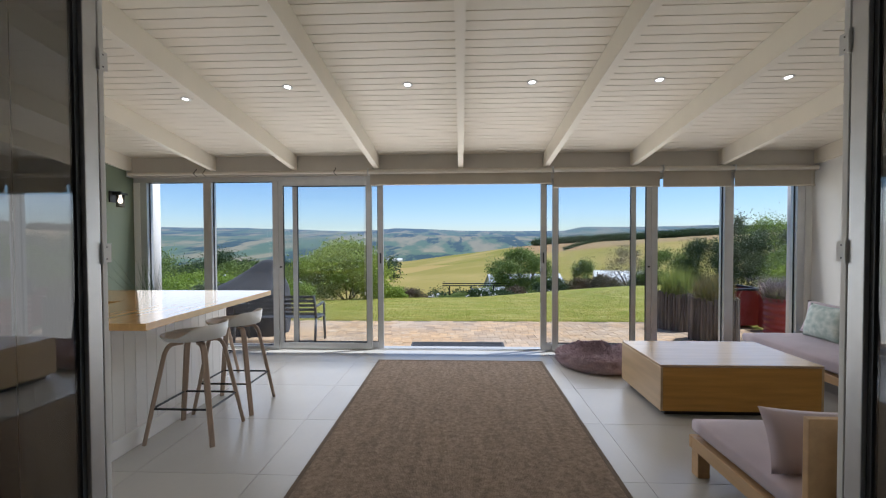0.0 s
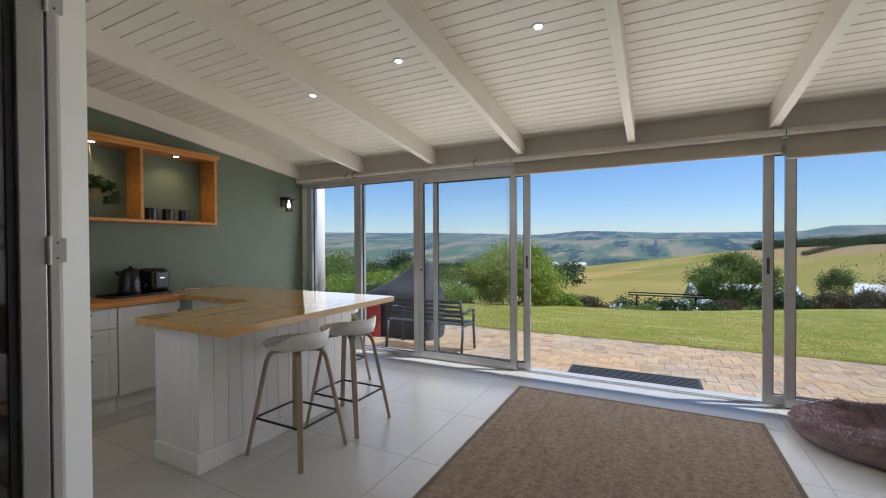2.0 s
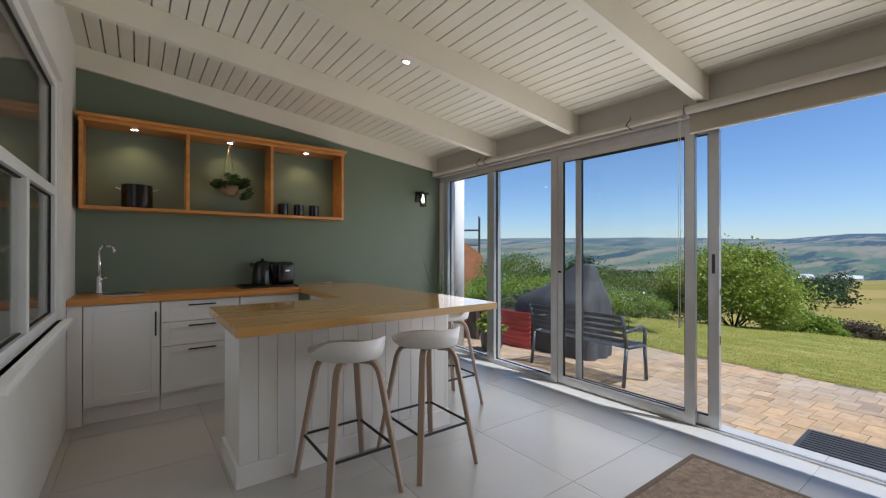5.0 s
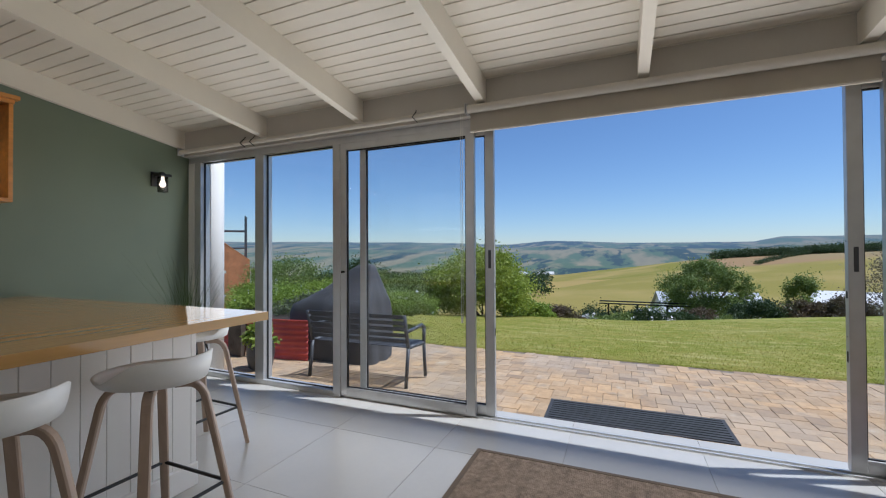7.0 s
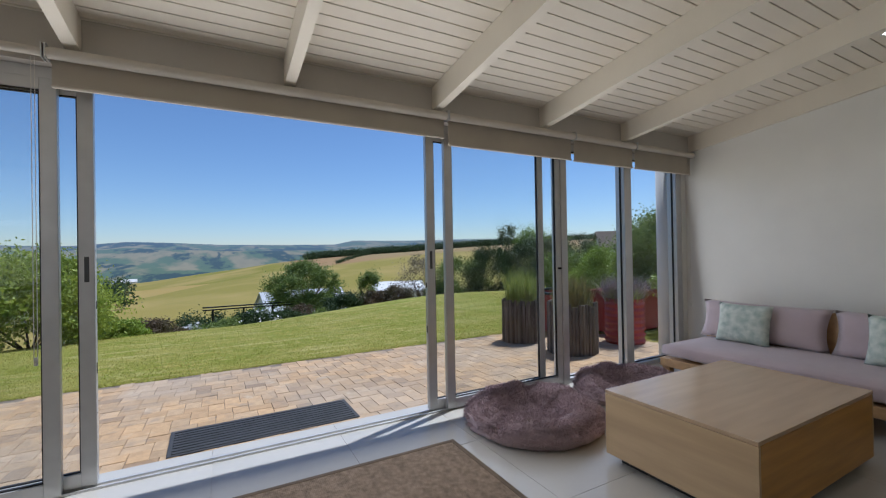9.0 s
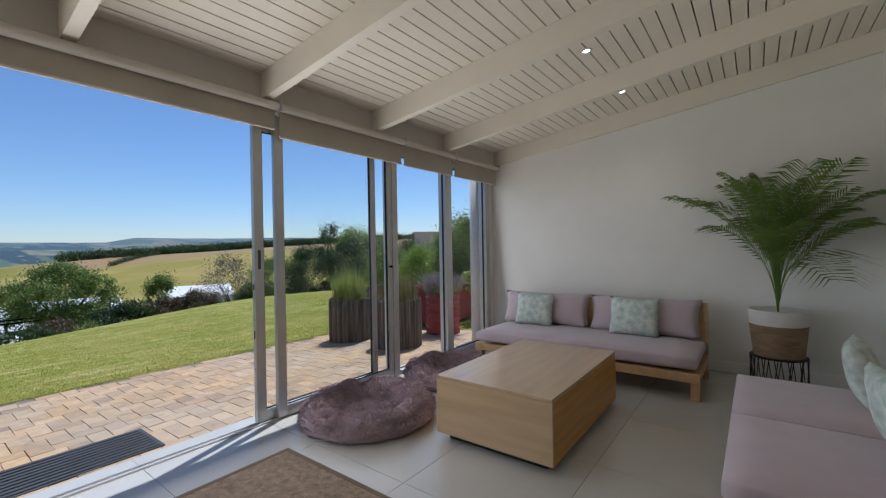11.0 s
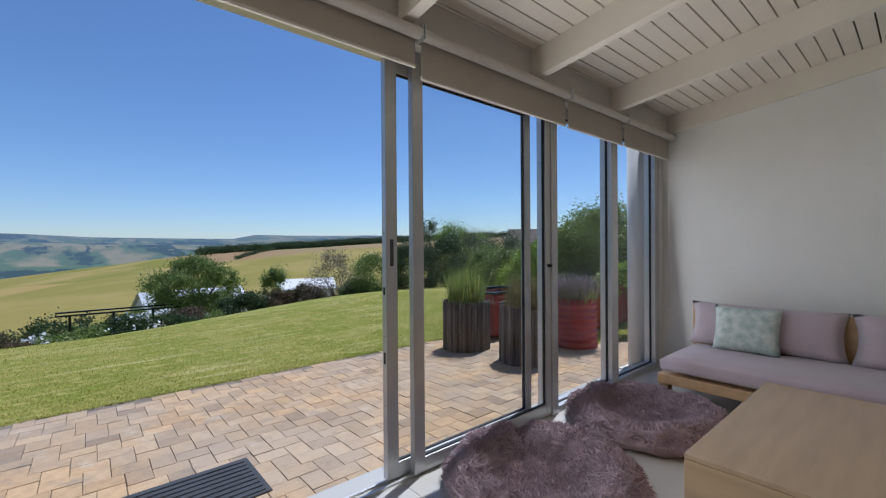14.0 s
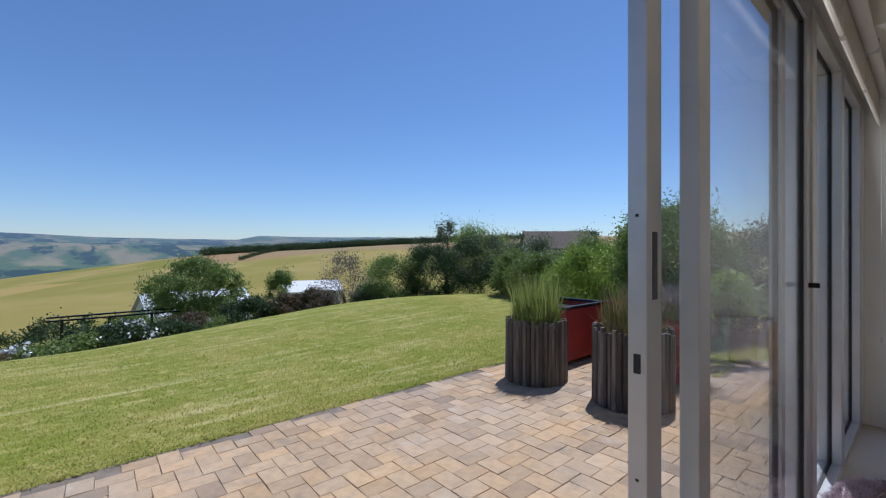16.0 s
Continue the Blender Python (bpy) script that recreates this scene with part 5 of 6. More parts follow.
for d in ((5.10, 6.10, 8.70, 8.76), (5.10, 6.10, 9.41, 9.47), (5.10, 5.16, 8.76, 9.41), (6.04, 6.10, 8.76, 9.41)):
    boxpart("rim", (*d, PZ + 0.66, PZ + 0.70), M_BLACK, bed, bevel=0.006)
boxpart("soil", (5.15, 6.05, 8.75, 9.42, PZ, PZ + 0.6), M_SOIL, bed)
bed = thing("raised_bed", "dark red steel raised bed with a black rim", "raised bed", group="raised beds")
for d in ((5.95, 8.4, 7.98, 8.01), (5.95, 8.4, 8.6, 8.63), (5.92, 5.95, 7.98, 8.63)):
    boxpart("side", (*d, PZ, PZ + 0.72), M_RED, bed, bevel=0.004)
boxpart("rim", (5.9, 8.4, 7.96, 8.02, PZ + 0.72, PZ + 0.76), M_BLACK, bed, bevel=0.006)
boxpart("soil", (5.95, 8.4, 8.01, 8.6, PZ, PZ + 0.66), M_SOIL, bed)
drum = thing("drum_planter", "red ribbed steel drum planted with lavender", "planter", (5.62, 7.58, paving_z(7.58)))
bm = bmesh.new()
prof = [(0.29, 0.0)]
for k in range(40):
    prof.append((0.29 + 0.012 * math.sin(k / 40 * 6.283 * 7), 0.02 + 0.66 * k / 40))
prof += [(0.30, 0.70), (0.28, 0.70), (0.27, 0.62), (0.0, 0.62)]
lathe(bm, prof, 40)
part("drum", bm, M_RED, drum, smooth=True)
blades("lavender", disc(1500, 0.27, 0.6, 61), 0.46, 0.008, "lavender", 62, 0.75, 0.35, drum)
blades("lavender_foliage", disc(900, 0.27, 0.6, 63), 0.28, 0.009, "reed", 64, 0.8, 0.4, drum)

# ---- bench and covered barbecue ----
bench = thing("garden_bench", "grey metal slatted garden bench facing the view", "bench", (-2.52, 6.98, PZ + 0.002), 1)
for x in (-0.64, 0.64):
    for nm, pts in (("back_leg", [(x, 0.0, 0.0), (x, 0.06, 0.42), (x, -0.03, 0.78)]), ("front_leg", [(x, 0.50, 0.0), (x, 0.46, 0.40), (x, 0.47, 0.58)]),
                    ("arm", [(x, 0.02, 0.60), (x, 0.20, 0.605), (x, 0.40, 0.62), (x, 0.47, 0.58)]), ("side_rail", [(x, 0.06, 0.42), (x, 0.46, 0.40)])):
        bm = bmesh.new()
        for a, c in zip(pts, pts[1:]):
            rod(bm, a, c, 0.021, seg=8)
        part(nm, bm, M_STEELGREY, bench, smooth=True)
for k in range(7):
    y = 0.075 + k * 0.062
    boxpart("seat_slat", (-0.63, 0.63, y, y + 0.042, 0.415, 0.425), M_STEELGREY, bench, bevel=0.002)
for k in range(5):
    z = 0.47 + k * 0.068
    boxpart("back_slat", (-0.63, 0.63, 0.045 - 0.25 * (z - 0.42), 0.057 - 0.25 * (z - 0.42), z, z + 0.042), M_STEELGREY, bench, bevel=0.002)
M_COVER = mat("grey_cover_cloth", (0.085, 0.085, 0.09), 0.8, var=0.12, scale=3, bump=0.4, bscale=12)
bm = bmesh.new()
seg = 48
levels = ((0.0, 1.0, 0.0), (0.35, 1.0, 0.0), (0.62, 0.98, 0.0), (0.76, 0.93, 0.03), (0.84, 0.80, 0.12), (0.98, 0.58, 0.25), (1.14, 0.38, 0.35), (1.26, 0.24, 0.42), (1.31, 0.17, 0.45), (1.325, 0.10, 0.46), (1.33, 0.0, 0.46))
rings = []
for z, s, ox in levels:
    ring = []
    for i in range(seg):
        a = 2 * math.pi * i / seg
        ca, sa = math.cos(a), math.sin(a)
        q = (abs(ca) ** 7 + abs(sa) ** 7) ** (-1 / 7)
        fold = 1 + 0.035 * math.sin(a * 9 + z * 3) * (1 - z / 1.5) + 0.03 * noise.noise((ca * 2, sa * 2, z * 3))
        ring.append(bm.verts.new((ox + 0.72 * s * q * ca * fold, 0.36 * s * q * sa * fold, z)))
    rings.append(ring)
for a, b in zip(rings, rings[1:]):
    for i in range(seg):
        bm.faces.new((a[i], a[(i + 1) % seg], b[(i + 1) % seg], b[i]))
bmesh.ops.remove_doubles(bm, verts=list(bm.verts), dist=0.001)
bbq = solid("barbecue", bm, M_COVER, smooth=True)
bbq.location = (-3.50, 8.0, paving_z(8.0) + 0.003)
tagged(bbq, "barbecue under a dark grey fabric cover", "barbecue")

# ---- potted plants ----
vase = thing("wire_basket", "black wire floor basket with wispy grass stems", "basket", (-3.45, 5.66, 0.0))
R = lambda z: 0.11 + 0.075 * math.sin(min(1, z / 0.5) * math.pi * 0.92 + 0.12)
for k in range(14):
    a0 = 2 * math.pi * k / 14
    bm = bmesh.new()
    pts = [(R(z) * math.cos(a0 + z * 2.2), R(z) * math.sin(a0 + z * 2.2), z) for z in (0.01, 0.1, 0.2, 0.3, 0.4, 0.48)]
    for a, c in zip(pts, pts[1:]):
        rod(bm, a, c, 0.005, seg=5)
    part("wire", bm, M_BLACK, vase)
bm = bmesh.new()
lathe(bm, [(0.10, 0.0), (0.13, 0.02), (0.155, 0.2), (0.13, 0.40), (0.11, 0.44), (0.0, 0.43)], 24)
part("liner", bm, M_DARK, vase, smooth=True)
blades("grass", disc(110, 0.06, 0.4, 71), 0.85, 0.0045, "dark", 72, 0.55, 0.25, vase)
gp = thing("pot_plant", "grey pot with a leafy bright green plant", "plant pot", (-3.95, 6.98, PZ))
gp.scale = (0.72, 0.72, 0.8)
bm = bmesh.new()
lathe(bm, [(0.14, 0.0), (0.2, 0.05), (0.235, 0.25), (0.22, 0.42), (0.235, 0.45), (0.215, 0.45), (0.2, 0.38), (0.0, 0.37)], 28)
part("pot", bm, M_STEELGREY, gp, smooth=True)
me = leaf_mesh("leaves", clump_points(900, (0.26, 0.24, 0.2), 81, 16) + np.array((0, 0, 0.52)), 0.09, 82)
me.materials.append(LM["bright"])
o = new("leaves", me)
o.parent = gp


def frond(parent, a, length, rise, droop, seed, z0, mat_key="palm"):
    """A feather palm frond on an arching stalk."""
    rng = random.Random(seed)
    ca, sa = math.cos(a), math.sin(a)
    pts = []
    for k in range(15):
        t = k / 14
        pts.append(Vector((ca * length * (0.10 * t + 0.62 * t ** 1.7), sa * length * (0.10 * t + 0.62 * t ** 1.7), z0 + rise * (t ** 0.8) - droop * t ** 2.8)))
    verts, faces = [], []
    for k in range(14):
        w = 0.007 * (1 - k / 16)
        s = Vector((-sa, ca, 0)) * w
        i = len(verts)
        verts += [pts[k] - s, pts[k] + s, pts[k + 1] + s * 0.9, pts[k + 1] - s * 0.9, pts[k] + Vector((0, 0, w)), pts[k + 1] + Vector((0, 0, w))]
        faces += [(i, i + 1, i + 2, i + 3), (i + 1, i + 4, i + 5, i + 2), (i + 4, i, i + 3, i + 5)]
    for side in (-1, 1):
        for k in range(30):
            t = 0.34 + 0.66 * k / 30
            q = t * 14
            j = min(13, int(q))
            P = pts[j].lerp(pts[j + 1], q - j)
            fwd = (pts[j + 1] - pts[j]).normalized()
            out = (Vector((-sa, ca, 0)) * side * 0.8 + fwd * 0.75 + Vector((0, 0, 0.22 + rng.uniform(-0.1, 0.1)))).normalized()
            L = (0.10 + 0.22 * length) * math.sin(0.35 + 2.5 * (t - 0.34) / 0.66) * rng.uniform(0.85, 1.1) + 0.02
            wv = fwd * 0.008
            i = len(verts)
            m = P + out * L * 0.5 + Vector((0, 0, 0.01))
            e = P + out * L - Vector((0, 0, L * 0.28))
            verts += [P - wv * 0.4, P + wv * 0.4, m + wv, m - wv, e]
            faces += [(i, i + 1, i + 2, i + 3), (i + 3, i + 2, i + 4)]
    me = bpy.data.meshes.new("frond")
    me.from_pydata([tuple(v) for v in verts], [], faces)
    me.materials.append(LM[mat_key])
    ob = new("frond", me)
    ob.parent = parent


PX, PY = 4.44, 3.04
st = thing("plant_stand", "low black wire plant stand", "plant stand", (PX, PY, 0))
for z in (0.006, 0.276):
    bm = bmesh.new()
    for k in range(28):
        a, c = 2 * math.pi * k / 28, 2 * math.pi * (k + 1) / 28
        rod(bm, (0.2 * math.cos(a), 0.2 * math.sin(a), z), (0.2 * math.cos(c), 0.2 * math.sin(c), z), 0.006, seg=6)
    part("hoop", bm, M_BLACK, st)
for k in range(28):
    a = 2 * math.pi * k / 28
    c = a + (0.22 if k % 2 else -0.22) * 0.8
    bm = bmesh.new()
    rod(bm, (0.2 * math.cos(a), 0.2 * math.sin(a), 0.008), (0.2 * math.cos(c), 0.2 * math.sin(c), 0.274), 0.004, seg=5)
    part("wire", bm, M_BLACK, st)
bm = bmesh.new()
lathe(bm, [(0.0, 0.276), (0.2, 0.276), (0.2, 0.281), (0.0, 0.281)], 28)
part("plate", bm, M_BLACK, st)
M_JUTE = mat("woven_jute", (0.33, 0.22, 0.12), 0.95, var=0.2, scale=9, bump=0.8, bscale=150, stretch=(1, 1, 3))
M_WHITEROPE = mat("white_rope", (0.72, 0.70, 0.66), 0.9, var=0.06, scale=9, bump=0.6, bscale=150, stretch=(1, 1, 3))
palm = thing("palm", "feathery green areca palm in a jute and white basket", "plant", (PX, PY, 0.282))


def rope_coil(z0, z1, r0, r1, material, name):
    bm = bmesh.new()
    prof = []
    n = int((z1 - z0) / 0.021)
    for k in range(n):
        r = r0 + (r1 - r0) * k / n
        za, zb = z0 + (z1 - z0) * k / n, z0 + (z1 - z0) * (k + 1) / n
        prof += [(r, za), (r + 0.007, za + (zb - za) * 0.3), (r + 0.007, za + (zb - za) * 0.7)]
    prof.append((r1, z1))
    if name == "basket_rim":
        prof += [(r1 - 0.015, z1), (r1 - 0.02, z1 - 0.06), (0.0, z1 - 0.06)]
    lathe(bm, prof, 40)
    part(name, bm, material, palm, smooth=True)


rope_coil(0.0, 0.27, 0.172, 0.20, M_JUTE, "basket")
rope_coil(0.271, 0.40, 0.20, 0.208, M_WHITEROPE, "basket_rim")
for k in range(27):
    rnd = random.Random(900 + k)
    a = k * 2.399
    reach = rnd.uniform(0.5, 1.25) * (0.45 if math.cos(a) > 0.5 else (0.7 if math.sin(a) < -0.5 else 1.0))
    frond(palm, a, reach * 1.12, rnd.uniform(0.9, 1.5), rnd.uniform(0.15, 0.6) * min(1, reach), 950 + k, 0.35)
# hanging plant in the shelf's middle bay
hp = thing("hanging_plant", "trailing green plant in a hanging woven basket", "plant", (-3.83, 3.45, SZ0 + 0.20))
bm = bmesh.new()
lathe(bm, [(0.0, -0.01), (0.05, -0.005), (0.075, 0.03), (0.082, 0.09), (0.07, 0.085), (0.0, 0.08)], 20)
part("basket", bm, M_JUTE, hp, smooth=True)
for k in range(3):
    bm = bmesh.new()
    a = 2 * math.pi * k / 3
    rod(bm, (0.075 * math.cos(a), 0.075 * math.sin(a), 0.09), (0, 0, 0.48), 0.002, seg=5)
    part("cord", bm, M_JUTE, hp)
me = leaf_mesh("leaves", np.concatenate([clump_points(180, (0.13, 0.15, 0.06), 91, 9) + np.array((0.02, 0, 0.12)), clump_points(80, (0.06, 0.05, 0.12), 92, 6) + np.array((0.05, 0.12, 0.05))]), 0.075, 93, ratio=1.5)
me.materials.append(LM["dark"])
o = new("leaves", me)
o.parent = hp
# cushions on the second sofa
pillow(0.40, 0.38, 0.15, M_FLORAL, "pale leaf-print scatter cushion on the sofa", pose(3.15, 2.66, 0.335, 14, 0, 170), seed=31)
pillow(0.40, 0.38, 0.15, M_FLORAL, "pale leaf-print scatter cushion on the sofa", pose(2.42, 2.66, 0.335, 14, 0, 186), seed=32)
pillow(0.46, 0.30, 0.16, M_LILAC, "lilac linen back cushion leaning on the sofa", pose(2.06, 2.64, 0.335, 24, 0, 172), seed=33)

# ---- far buildings ----
M_BRICK = mat("orange_brickwork", (0.60, 0.24, 0.11), 0.9, var=0.15, scale=3, bscale=12, bump=0.3)
M_ROOFGREY = mat("grey_sheet_roof", (0.42, 0.44, 0.46), 0.5, var=0.05)
M_WALLW = mat("whitewashed_wall", (0.72, 0.71, 0.68), 0.8, var=0.05)


def gabled(name, label, x, y, z, w, d, h, ridge, wm, rm, rz, holes=(), eave=0.25):
    t = thing(name, label, "house", (x, y, z), rz)
    bm = bmesh.new()
    box(bm, -w / 2, w / 2, -d / 2, d / 2, -3, h)
    for s in (-1, 1):
        v = [bm.verts.new((s * w / 2, -d / 2, h)), bm.verts.new((s * w / 2, d / 2, h)), bm.verts.new((s * w / 2, 0, h + ridge))]
        bm.faces.new(v)
    part("wall", bm, wm, t)
    for s in (-1, 1):
        bm = bmesh.new()
        v = [bm.verts.new(p) for p in ((-w / 2 - eave, s * (d / 2 + eave), h - eave * 0.4), (w / 2 + eave, s * (d / 2 + eave), h - eave * 0.4), (w / 2 + eave, 0, h + ridge + 0.05), (-w / 2 - eave, 0, h + ridge + 0.05))]
        f = bm.faces.new(v)
        ex = bmesh.ops.extrude_face_region(bm, geom=[f])["geom"]
        bmesh.ops.translate(bm, vec=(0, 0, 0.08), verts=[g for g in ex if isinstance(g, bmesh.types.BMVert)])
        part("roof", bm, rm, t)
    for hx, hz, hw, hh in holes:
        boxpart("window", (w / 2 - 0.02, w / 2 + 0.03, hx - hw / 2, hx + hw / 2, hz, hz + hh), M_DARK, t)
        boxpart("lintel", (w / 2 - 0.02, w / 2 + 0.05, hx - hw / 2 - 0.15, hx + hw / 2 + 0.15, hz + hh, hz + hh + 0.15), M_WALLW, t)
    return t


gabled("house", "unfinished orange brick house with a gable", -20.9, 18.6, -1.0, 5.0, 4.6, 1.9, 1.7, M_BRICK, M_BRICK, -36.5, ((-0.9, 0.75, 0.7, 0.55), (0.7, 0.75, 0.7, 0.55), (-0.1, 1.9, 0.6, 0.6)), 0.0)
gabled("house", "low unplastered grey block wall building", -21.4, 23.2, -1.4, 2.6, 2.0, 1.7, 0.1, M_WALLW, M_ROOFGREY, 130)
scaf = thing("scaffolding", "steel pipe scaffolding beside the unfinished brick house", "scaffolding", (-17.9, 19.0, -1.0))
for dx, dy in ((0, 0), (-1.3, -1.4), (-0.7, 0.7), (-2.0, -0.7)):
    bm = bmesh.new()
    rod(bm, (dx, dy, -1), (dx, dy, 4.3), 0.035, seg=6)
    part("standard", bm, M_STEELGREY, scaf)
for z in (1.6, 2.6, 3.5):
    bm = bmesh.new()
    rod(bm, (0, 0, z), (-1.3, -1.4, z), 0.03, seg=6)
    rod(bm, (-0.7, 0.7, z), (-2.0, -0.7, z), 0.03, seg=6)
    part("ledger", bm, M_STEELGREY, scaf)
gabled("house", "long white barn with a grey sheet roof", 7.6, 48.5, -5.6, 8.0, 5.0, 1.5, 1.5, M_WALLW, M_ROOFGREY, 8)
gabled("house", "white farm building behind the garden", 23.0, 60.0, -6.2, 7.0, 5.0, 2.0, 1.1, M_WALLW, M_WALLW, -15)
gabled("house", "white walled house with a tan roof above the hedge", 30.0, 26.0, 0.1, 5.0, 4.5, 1.2, 1.3, M_WALLW, M_BARK, -40)
for k in range(7):
    rnd = random.Random(k)
    gabled("house", "tiny white farmhouse far down in the valley", -96 + rnd.uniform(-22, 22), 500 + rnd.uniform(-15, 15), ground_z(-96, 500) - 0.5, rnd.uniform(6, 11), 6, 3.5, 2.5, M_WALLW, M_ROOFGREY if k % 2 else M_WALLW, rnd.uniform(0, 60))
pg = thing("pergola", "dark timber rail structure below the lawn", "pergola", (1.2, 26.5, -2.0))
for z in (0.5, 0.62):
    boxpart("rail", (-2.0, 3.6, -0.05 + z, 0.05 + z, z, z + 0.06), M_BLACK, pg)
for x in (-1.6, -0.2, 1.2, 2.6):
    boxpart("post", (x, x + 0.09, 0.5, 0.59, -1.4, 0.5), M_BLACK, pg)


# ---- far trees as stuff ----
def far_trees(name, label, spots, size, lm, seed):
    rng = np.random.RandomState(seed)
    out = []
    for x, y in spots:
        h = size * (0.6 + 0.8 * rng.rand())
        p = rng.normal(size=(150, 3)) * np.array((h * 0.36, h * 0.36, h * 0.26))
        p[:, 2] += ground_z(x, y) + h * 0.5
        p[:, 0] += x
        p[:, 1] += y
        out.append(p)
    me = leaf_mesh(name, np.concatenate(out), size * 0.17, seed, ratio=1.2)
    me.materials.append(LM[lm])
    return tagged(new(name, me), label, "trees", kind="stuff")


def polar(az, r):
    return GC.x + r * math.sin(radians(az)), GC.y + r * math.cos(radians(az))


rr = random.Random(4)
far_trees("ridge_woods", "dark wood along the far ridge", [polar(rr.uniform(10, 60), rr.uniform(385, 430)) for _ in range(1700)], 4.6, "dark", 41)
far_trees("valley_woods", "scattered dark trees across the valley", [polar(-75 + 66 * rr.random() ** 0.9, 170 + 520 * rr.random() ** 1.2) for _ in range(900)], 6.0, "dark", 42)
far_trees("field_hedges", "small dark bushes in the fields", [polar(rr.uniform(-8, 3), rr.uniform(95, 120)) for _ in range(30)] + [polar(14 + 0.055 * (r2 - 300), r2) for k in range(40) for r2 in [300 + k * 2]], 2.4, "dark", 43)
ob = solid("earth_mound", (lambda b: (bmesh.ops.create_uvsphere(b, u_segments=16, v_segments=8, radius=1.0), b)[1])(bmesh.new()), mat("red_earth", (0.22, 0.075, 0.04), 0.95, var=0.2), smooth=True)
ob.matrix_basis = pose(*polar(-6.3, 62), ground_z(*polar(-6.3, 62)) + 0.1) @ Matrix.Diagonal((2.6, 2.0, 1.0, 1))
tagged(ob, "mound of bare red earth in the field", "mound")

# ---- lawn blades near the paving ----
rng = np.random.RandomState(77)
gx, gy = rng.uniform(-7, 9, 90000), 9.39 + 6.5 * rng.rand(90000) ** 1.6
ex, ey = rng.uniform(5.88, 8.2, 9000), rng.uniform(7.26, 9.4, 9000)
gx, gy = np.concatenate([gx, ex]), np.concatenate([gy, ey])
gz = np.array([ground_z(a, b) for a, b in zip(gx, gy)])
LM["lawn"] = mat("lawn_blades", (0.255, 0.285, 0.038), 0.7, spec=0.15, var=0.2, scale=1.6, bscale=30, col2=(0.47, 0.39, 0.11), transl=0.35)
g = blades("lawn_grass", np.stack([gx, gy, gz], 1), 0.026, 0.007, "lawn", 78, 1.8, 0.7)
tagged(g, "short mown grass blades along the paving", "grass", kind="stuff")

# ---- pavers, laid in herringbone ----
PL, PW = 0.205, 0.14


def paver_material(name, warm, grey):
    """Clay paver: sandy and grey areas that drift over the terrace, blotches and pitted faces."""
    m = mat(name, warm, 0.88, var=0.2, scale=14, bump=0.5, bscale=70, col2=tuple(c * 0.8 for c in warm), per=0.26)
    nt = m.node_tree
    N, L = nt.nodes.new, nt.links.new
    hsv = next(n for n in nt.nodes if n.type == "HUE_SAT")
    src = hsv.inputs["Color"].links[0].from_socket
    geo = N("ShaderNodeNewGeometry")
    for scale, a, b, col in ((0.75, 0.42, 0.62, grey), (5.5, 0.56, 0.72, tuple(c * 0.7 for c in grey)), (3.2, 0.60, 0.76, (0.52, 0.44, 0.33))):
        n, r, x = N("ShaderNodeTexNoise"), N("ShaderNodeMapRange"), N("ShaderNodeMix")
        n.inputs["Scale"].default_value, n.inputs["Detail"].default_value, n.inputs["Roughness"].default_value = scale, 7, 0.6
        r.inputs[1].default_value, r.inputs[2].default_value, r.inputs[4].default_value = a, b, 0.75
        x.data_type = "RGBA"
        x.inputs[7].default_value = (*col, 1)
        L(geo.outputs["Position"], n.inputs[0]), L(n.outputs[0], r.inputs[0]), L(r.outputs[0], x.inputs[0])
        L(src, x.inputs[6])
        src = x.outputs[2]
    L(src, hsv.inputs["Color"])
    return m


M_PAVER = paver_material("clay_paver", (0.51, 0.335, 0.175), (0.41, 0.32, 0.225))
M_PAVER_GREY = paver_material("grey_paver", (0.47, 0.325, 0.185), (0.39, 0.305, 0.22))
M_PAVER_DARK = paver_material("burnt_paver", (0.38, 0.255, 0.145), (0.27, 0.215, 0.16))
KINDS = (M_PAVER, M_PAVER_GREY, M_PAVER_DARK)
TONE = (0, 1, 0, 1, 0, 1, 0, 1, 0, 2)
shapes = []
for k in range(10):
    rnd = random.Random(50 + k)
    bm = bmesh.new()
    v = box(bm, -PL / 2 + 0.0018, PL / 2 - 0.0018, -PW / 2 + 0.0018, PW / 2 - 0.0018, -0.05, 0.0)
    for q in v:
        q.co += Vector((rnd.uniform(-0.002, 0.002), rnd.uniform(-0.002, 0.002), 0))
    bmesh.ops.bevel(bm, geom=[e for e in bm.edges if all(q.co.z > -0.01 for q in e.verts)], offset=0.0025, segments=1, affect="EDGES")
    bmesh.ops.recalc_face_normals(bm, faces=list(bm.faces))
    me = bpy.data.meshes.new("paver")
    bm.to_mesh(me)
    bm.free()
    me.materials.append(KINDS[TONE[k]])
    shapes.append(me)
rnd = random.Random(8)
spots = []


def paved(x, y):
    return -5.93 < x and ((x < 5.85 and y < 9.33) or (x < 7.1 and y < 7.2))


# stairs of one lying and one standing brick, side by side
for i in range(-60, 60):
    for j in range(-60, 60):
        x0, y0 = i * PW + j * PL, 7.7 + i * PW - j * PL
        for x, y, turn in ((x0 + PL / 2, y0 + PW / 2, 0), (x0 + PL + PW / 2, y0 + PW - PL / 2, 90)):
            if y > 6.2 and paved(x, y):
                spots.append((x, y, turn))
spots.sort(key=lambda p: (p[0] - 1.2) ** 2 + (p[1] - 8.0) ** 2)


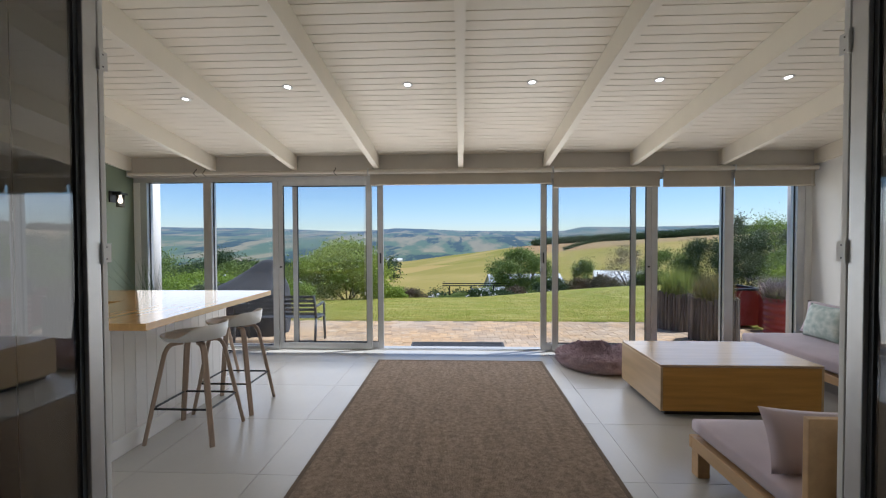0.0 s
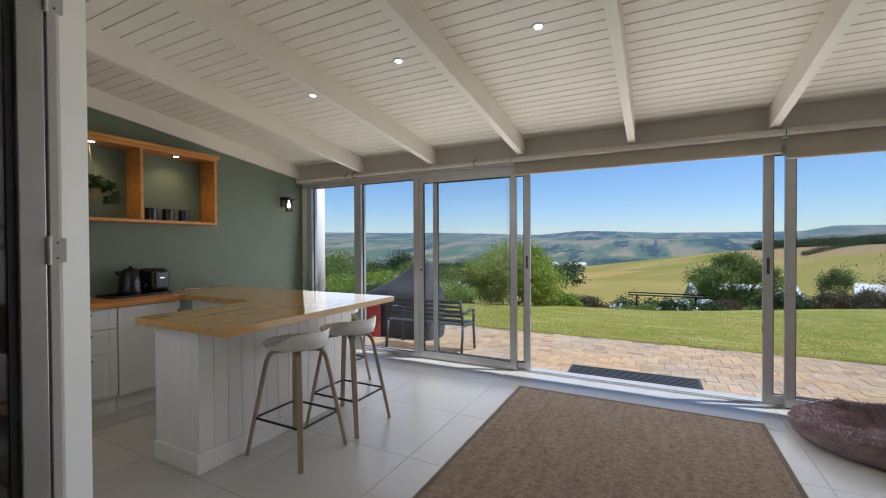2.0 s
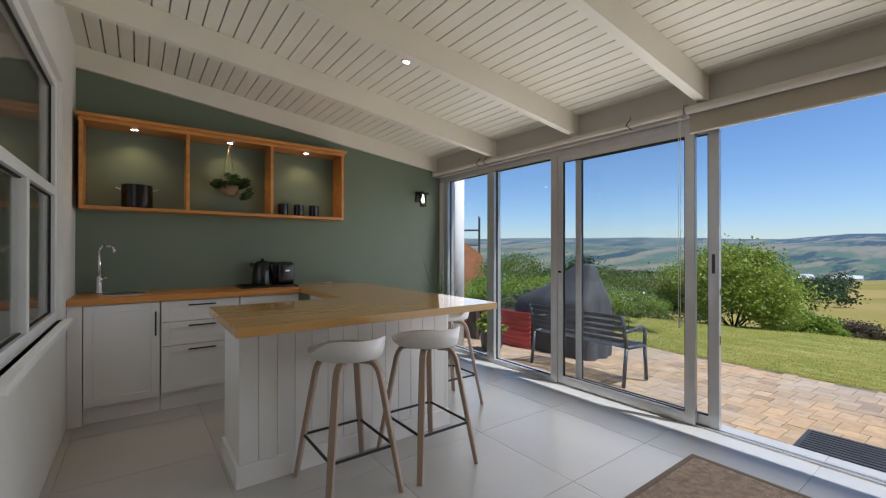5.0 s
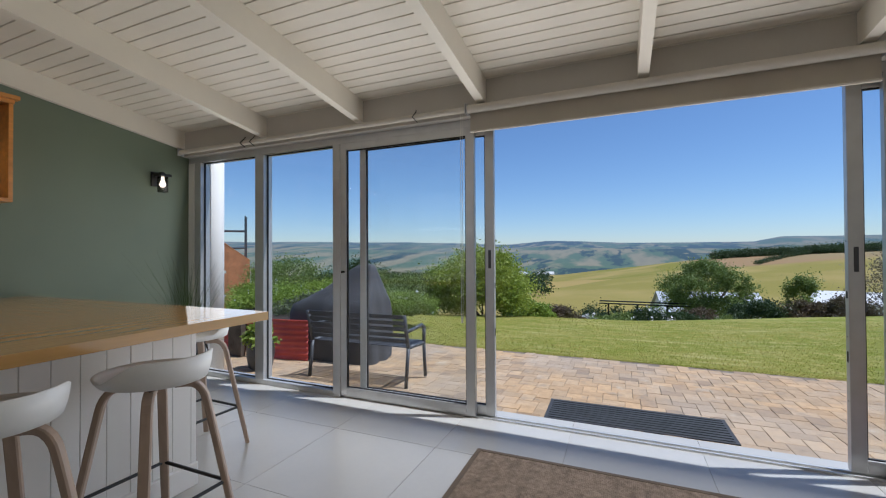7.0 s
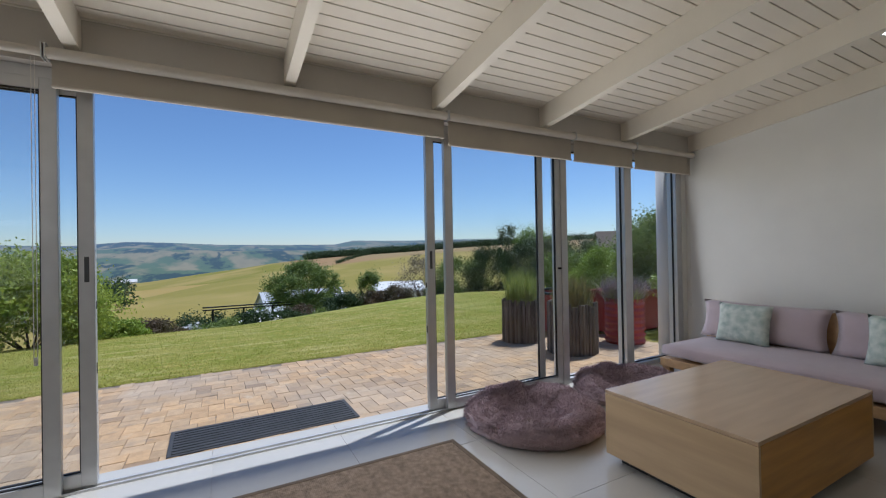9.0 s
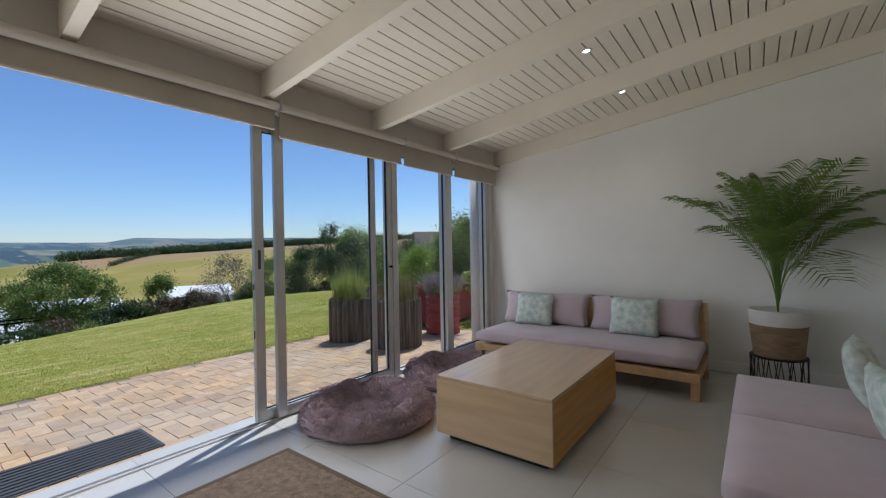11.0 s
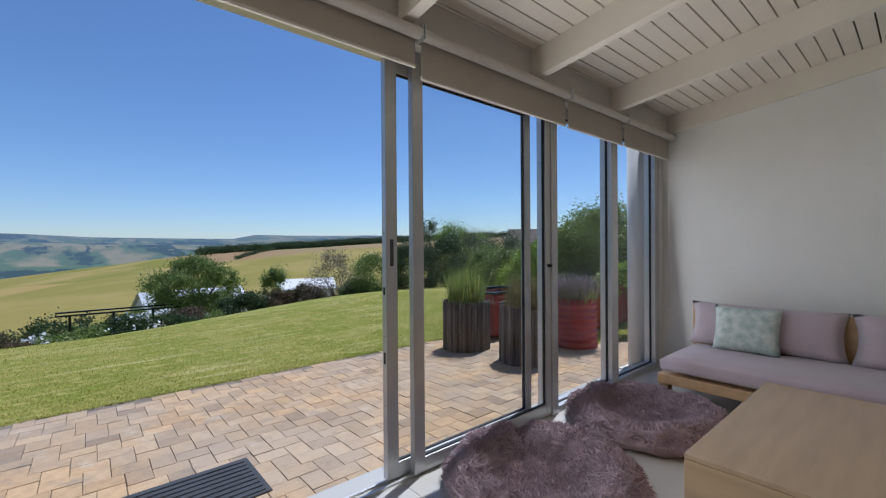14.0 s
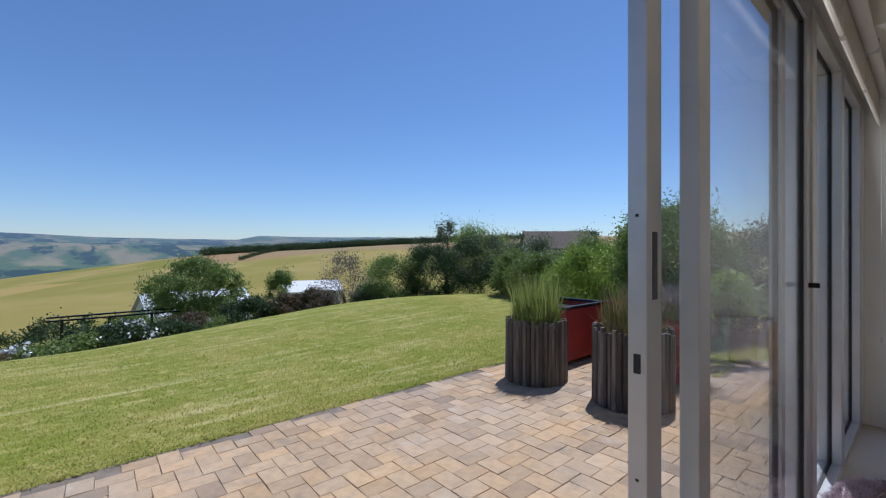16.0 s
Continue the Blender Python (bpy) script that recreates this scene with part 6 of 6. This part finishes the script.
def lay(x, y, turn):
    slope = Matrix.Rotation(math.atan(-0.03), 4, "X")
    dip = Matrix.Rotation(radians(rnd.uniform(-0.5, 0.5)), 4, "X") @ Matrix.Rotation(radians(rnd.uniform(-0.4, 0.4)), 4, "Y")
    spin = Matrix.Rotation(radians(turn + rnd.uniform(-1.0, 1.0) + (180 if rnd.random() < 0.5 else 0)), 4, "Z")
    return Matrix.Translation((x, y, paving_z(y) + rnd.uniform(-0.002, 0.002))) @ slope @ dip @ spin


for x, y, turn in spots[:300]:
    p = new("paver", shapes[rnd.randrange(10)])
    p.matrix_basis = lay(x, y, turn)
    p.parent = pave
verts, faces, tones = [], [], []
for x, y, turn in spots[300:]:
    m = lay(x, y, turn)
    kk = rnd.randrange(10)
    me = shapes[kk]
    tones += [TONE[kk]] * len(me.polygons)
    o = len(verts)
    verts += [tuple(m @ v.co) for v in me.vertices]
    faces += [tuple(o + i for i in p.vertices) for p in me.polygons]
me = bpy.data.meshes.new("far_pavers")
me.from_pydata(verts, [], faces)
for m in KINDS:
    m2 = m.copy()
    for n in m2.node_tree.nodes:
        if n.type == "OBJECT_INFO":
            isl = m2.node_tree.nodes.new("ShaderNodeNewGeometry")
            for l in list(n.outputs["Random"].links):
                m2.node_tree.links.new(isl.outputs["Random Per Island"], l.to_socket)
    me.materials.append(m2)
for p, q in zip(me.polygons, tones):
    p.material_index = q
o = new("pavers", me)
o.parent = pave
o["kind"] = "stuff"

# ---- floor tiles ----
TS = 0.78
bm = bmesh.new()
box(bm, -TS / 2 + 0.0015, TS / 2 - 0.0015, -TS / 2 + 0.0015, TS / 2 - 0.0015, -0.012, 0.0)
bmesh.ops.recalc_face_normals(bm, faces=list(bm.faces))
tile_me = bpy.data.meshes.new("tile")
bm.to_mesh(tile_me)
bm.free()
tile_me.materials.append(M_TILE)
floor_ob = bpy.data.objects["floor"]
for i in range(-5, 7):
    for j in range(-4, 4):
        x, y = -0.862 + TS * (i + 0.5), 4.715 + TS * (j + 0.5)
        if XL < x + TS / 2 and x - TS / 2 < XR and y - TS / 2 < YW + 0.1:
            t = new("tile", tile_me)
            sx0, sx1 = max(x - TS / 2, XL), min(x + TS / 2, XR)
            sy1 = min(y + TS / 2, YW + 0.166)
            t.location = ((sx0 + sx1) / 2, (y - TS / 2 + sy1) / 2, 0)
            t.scale = ((sx1 - sx0) / TS, (sy1 - y + TS / 2) / TS, 1)
            t.parent = floor_ob
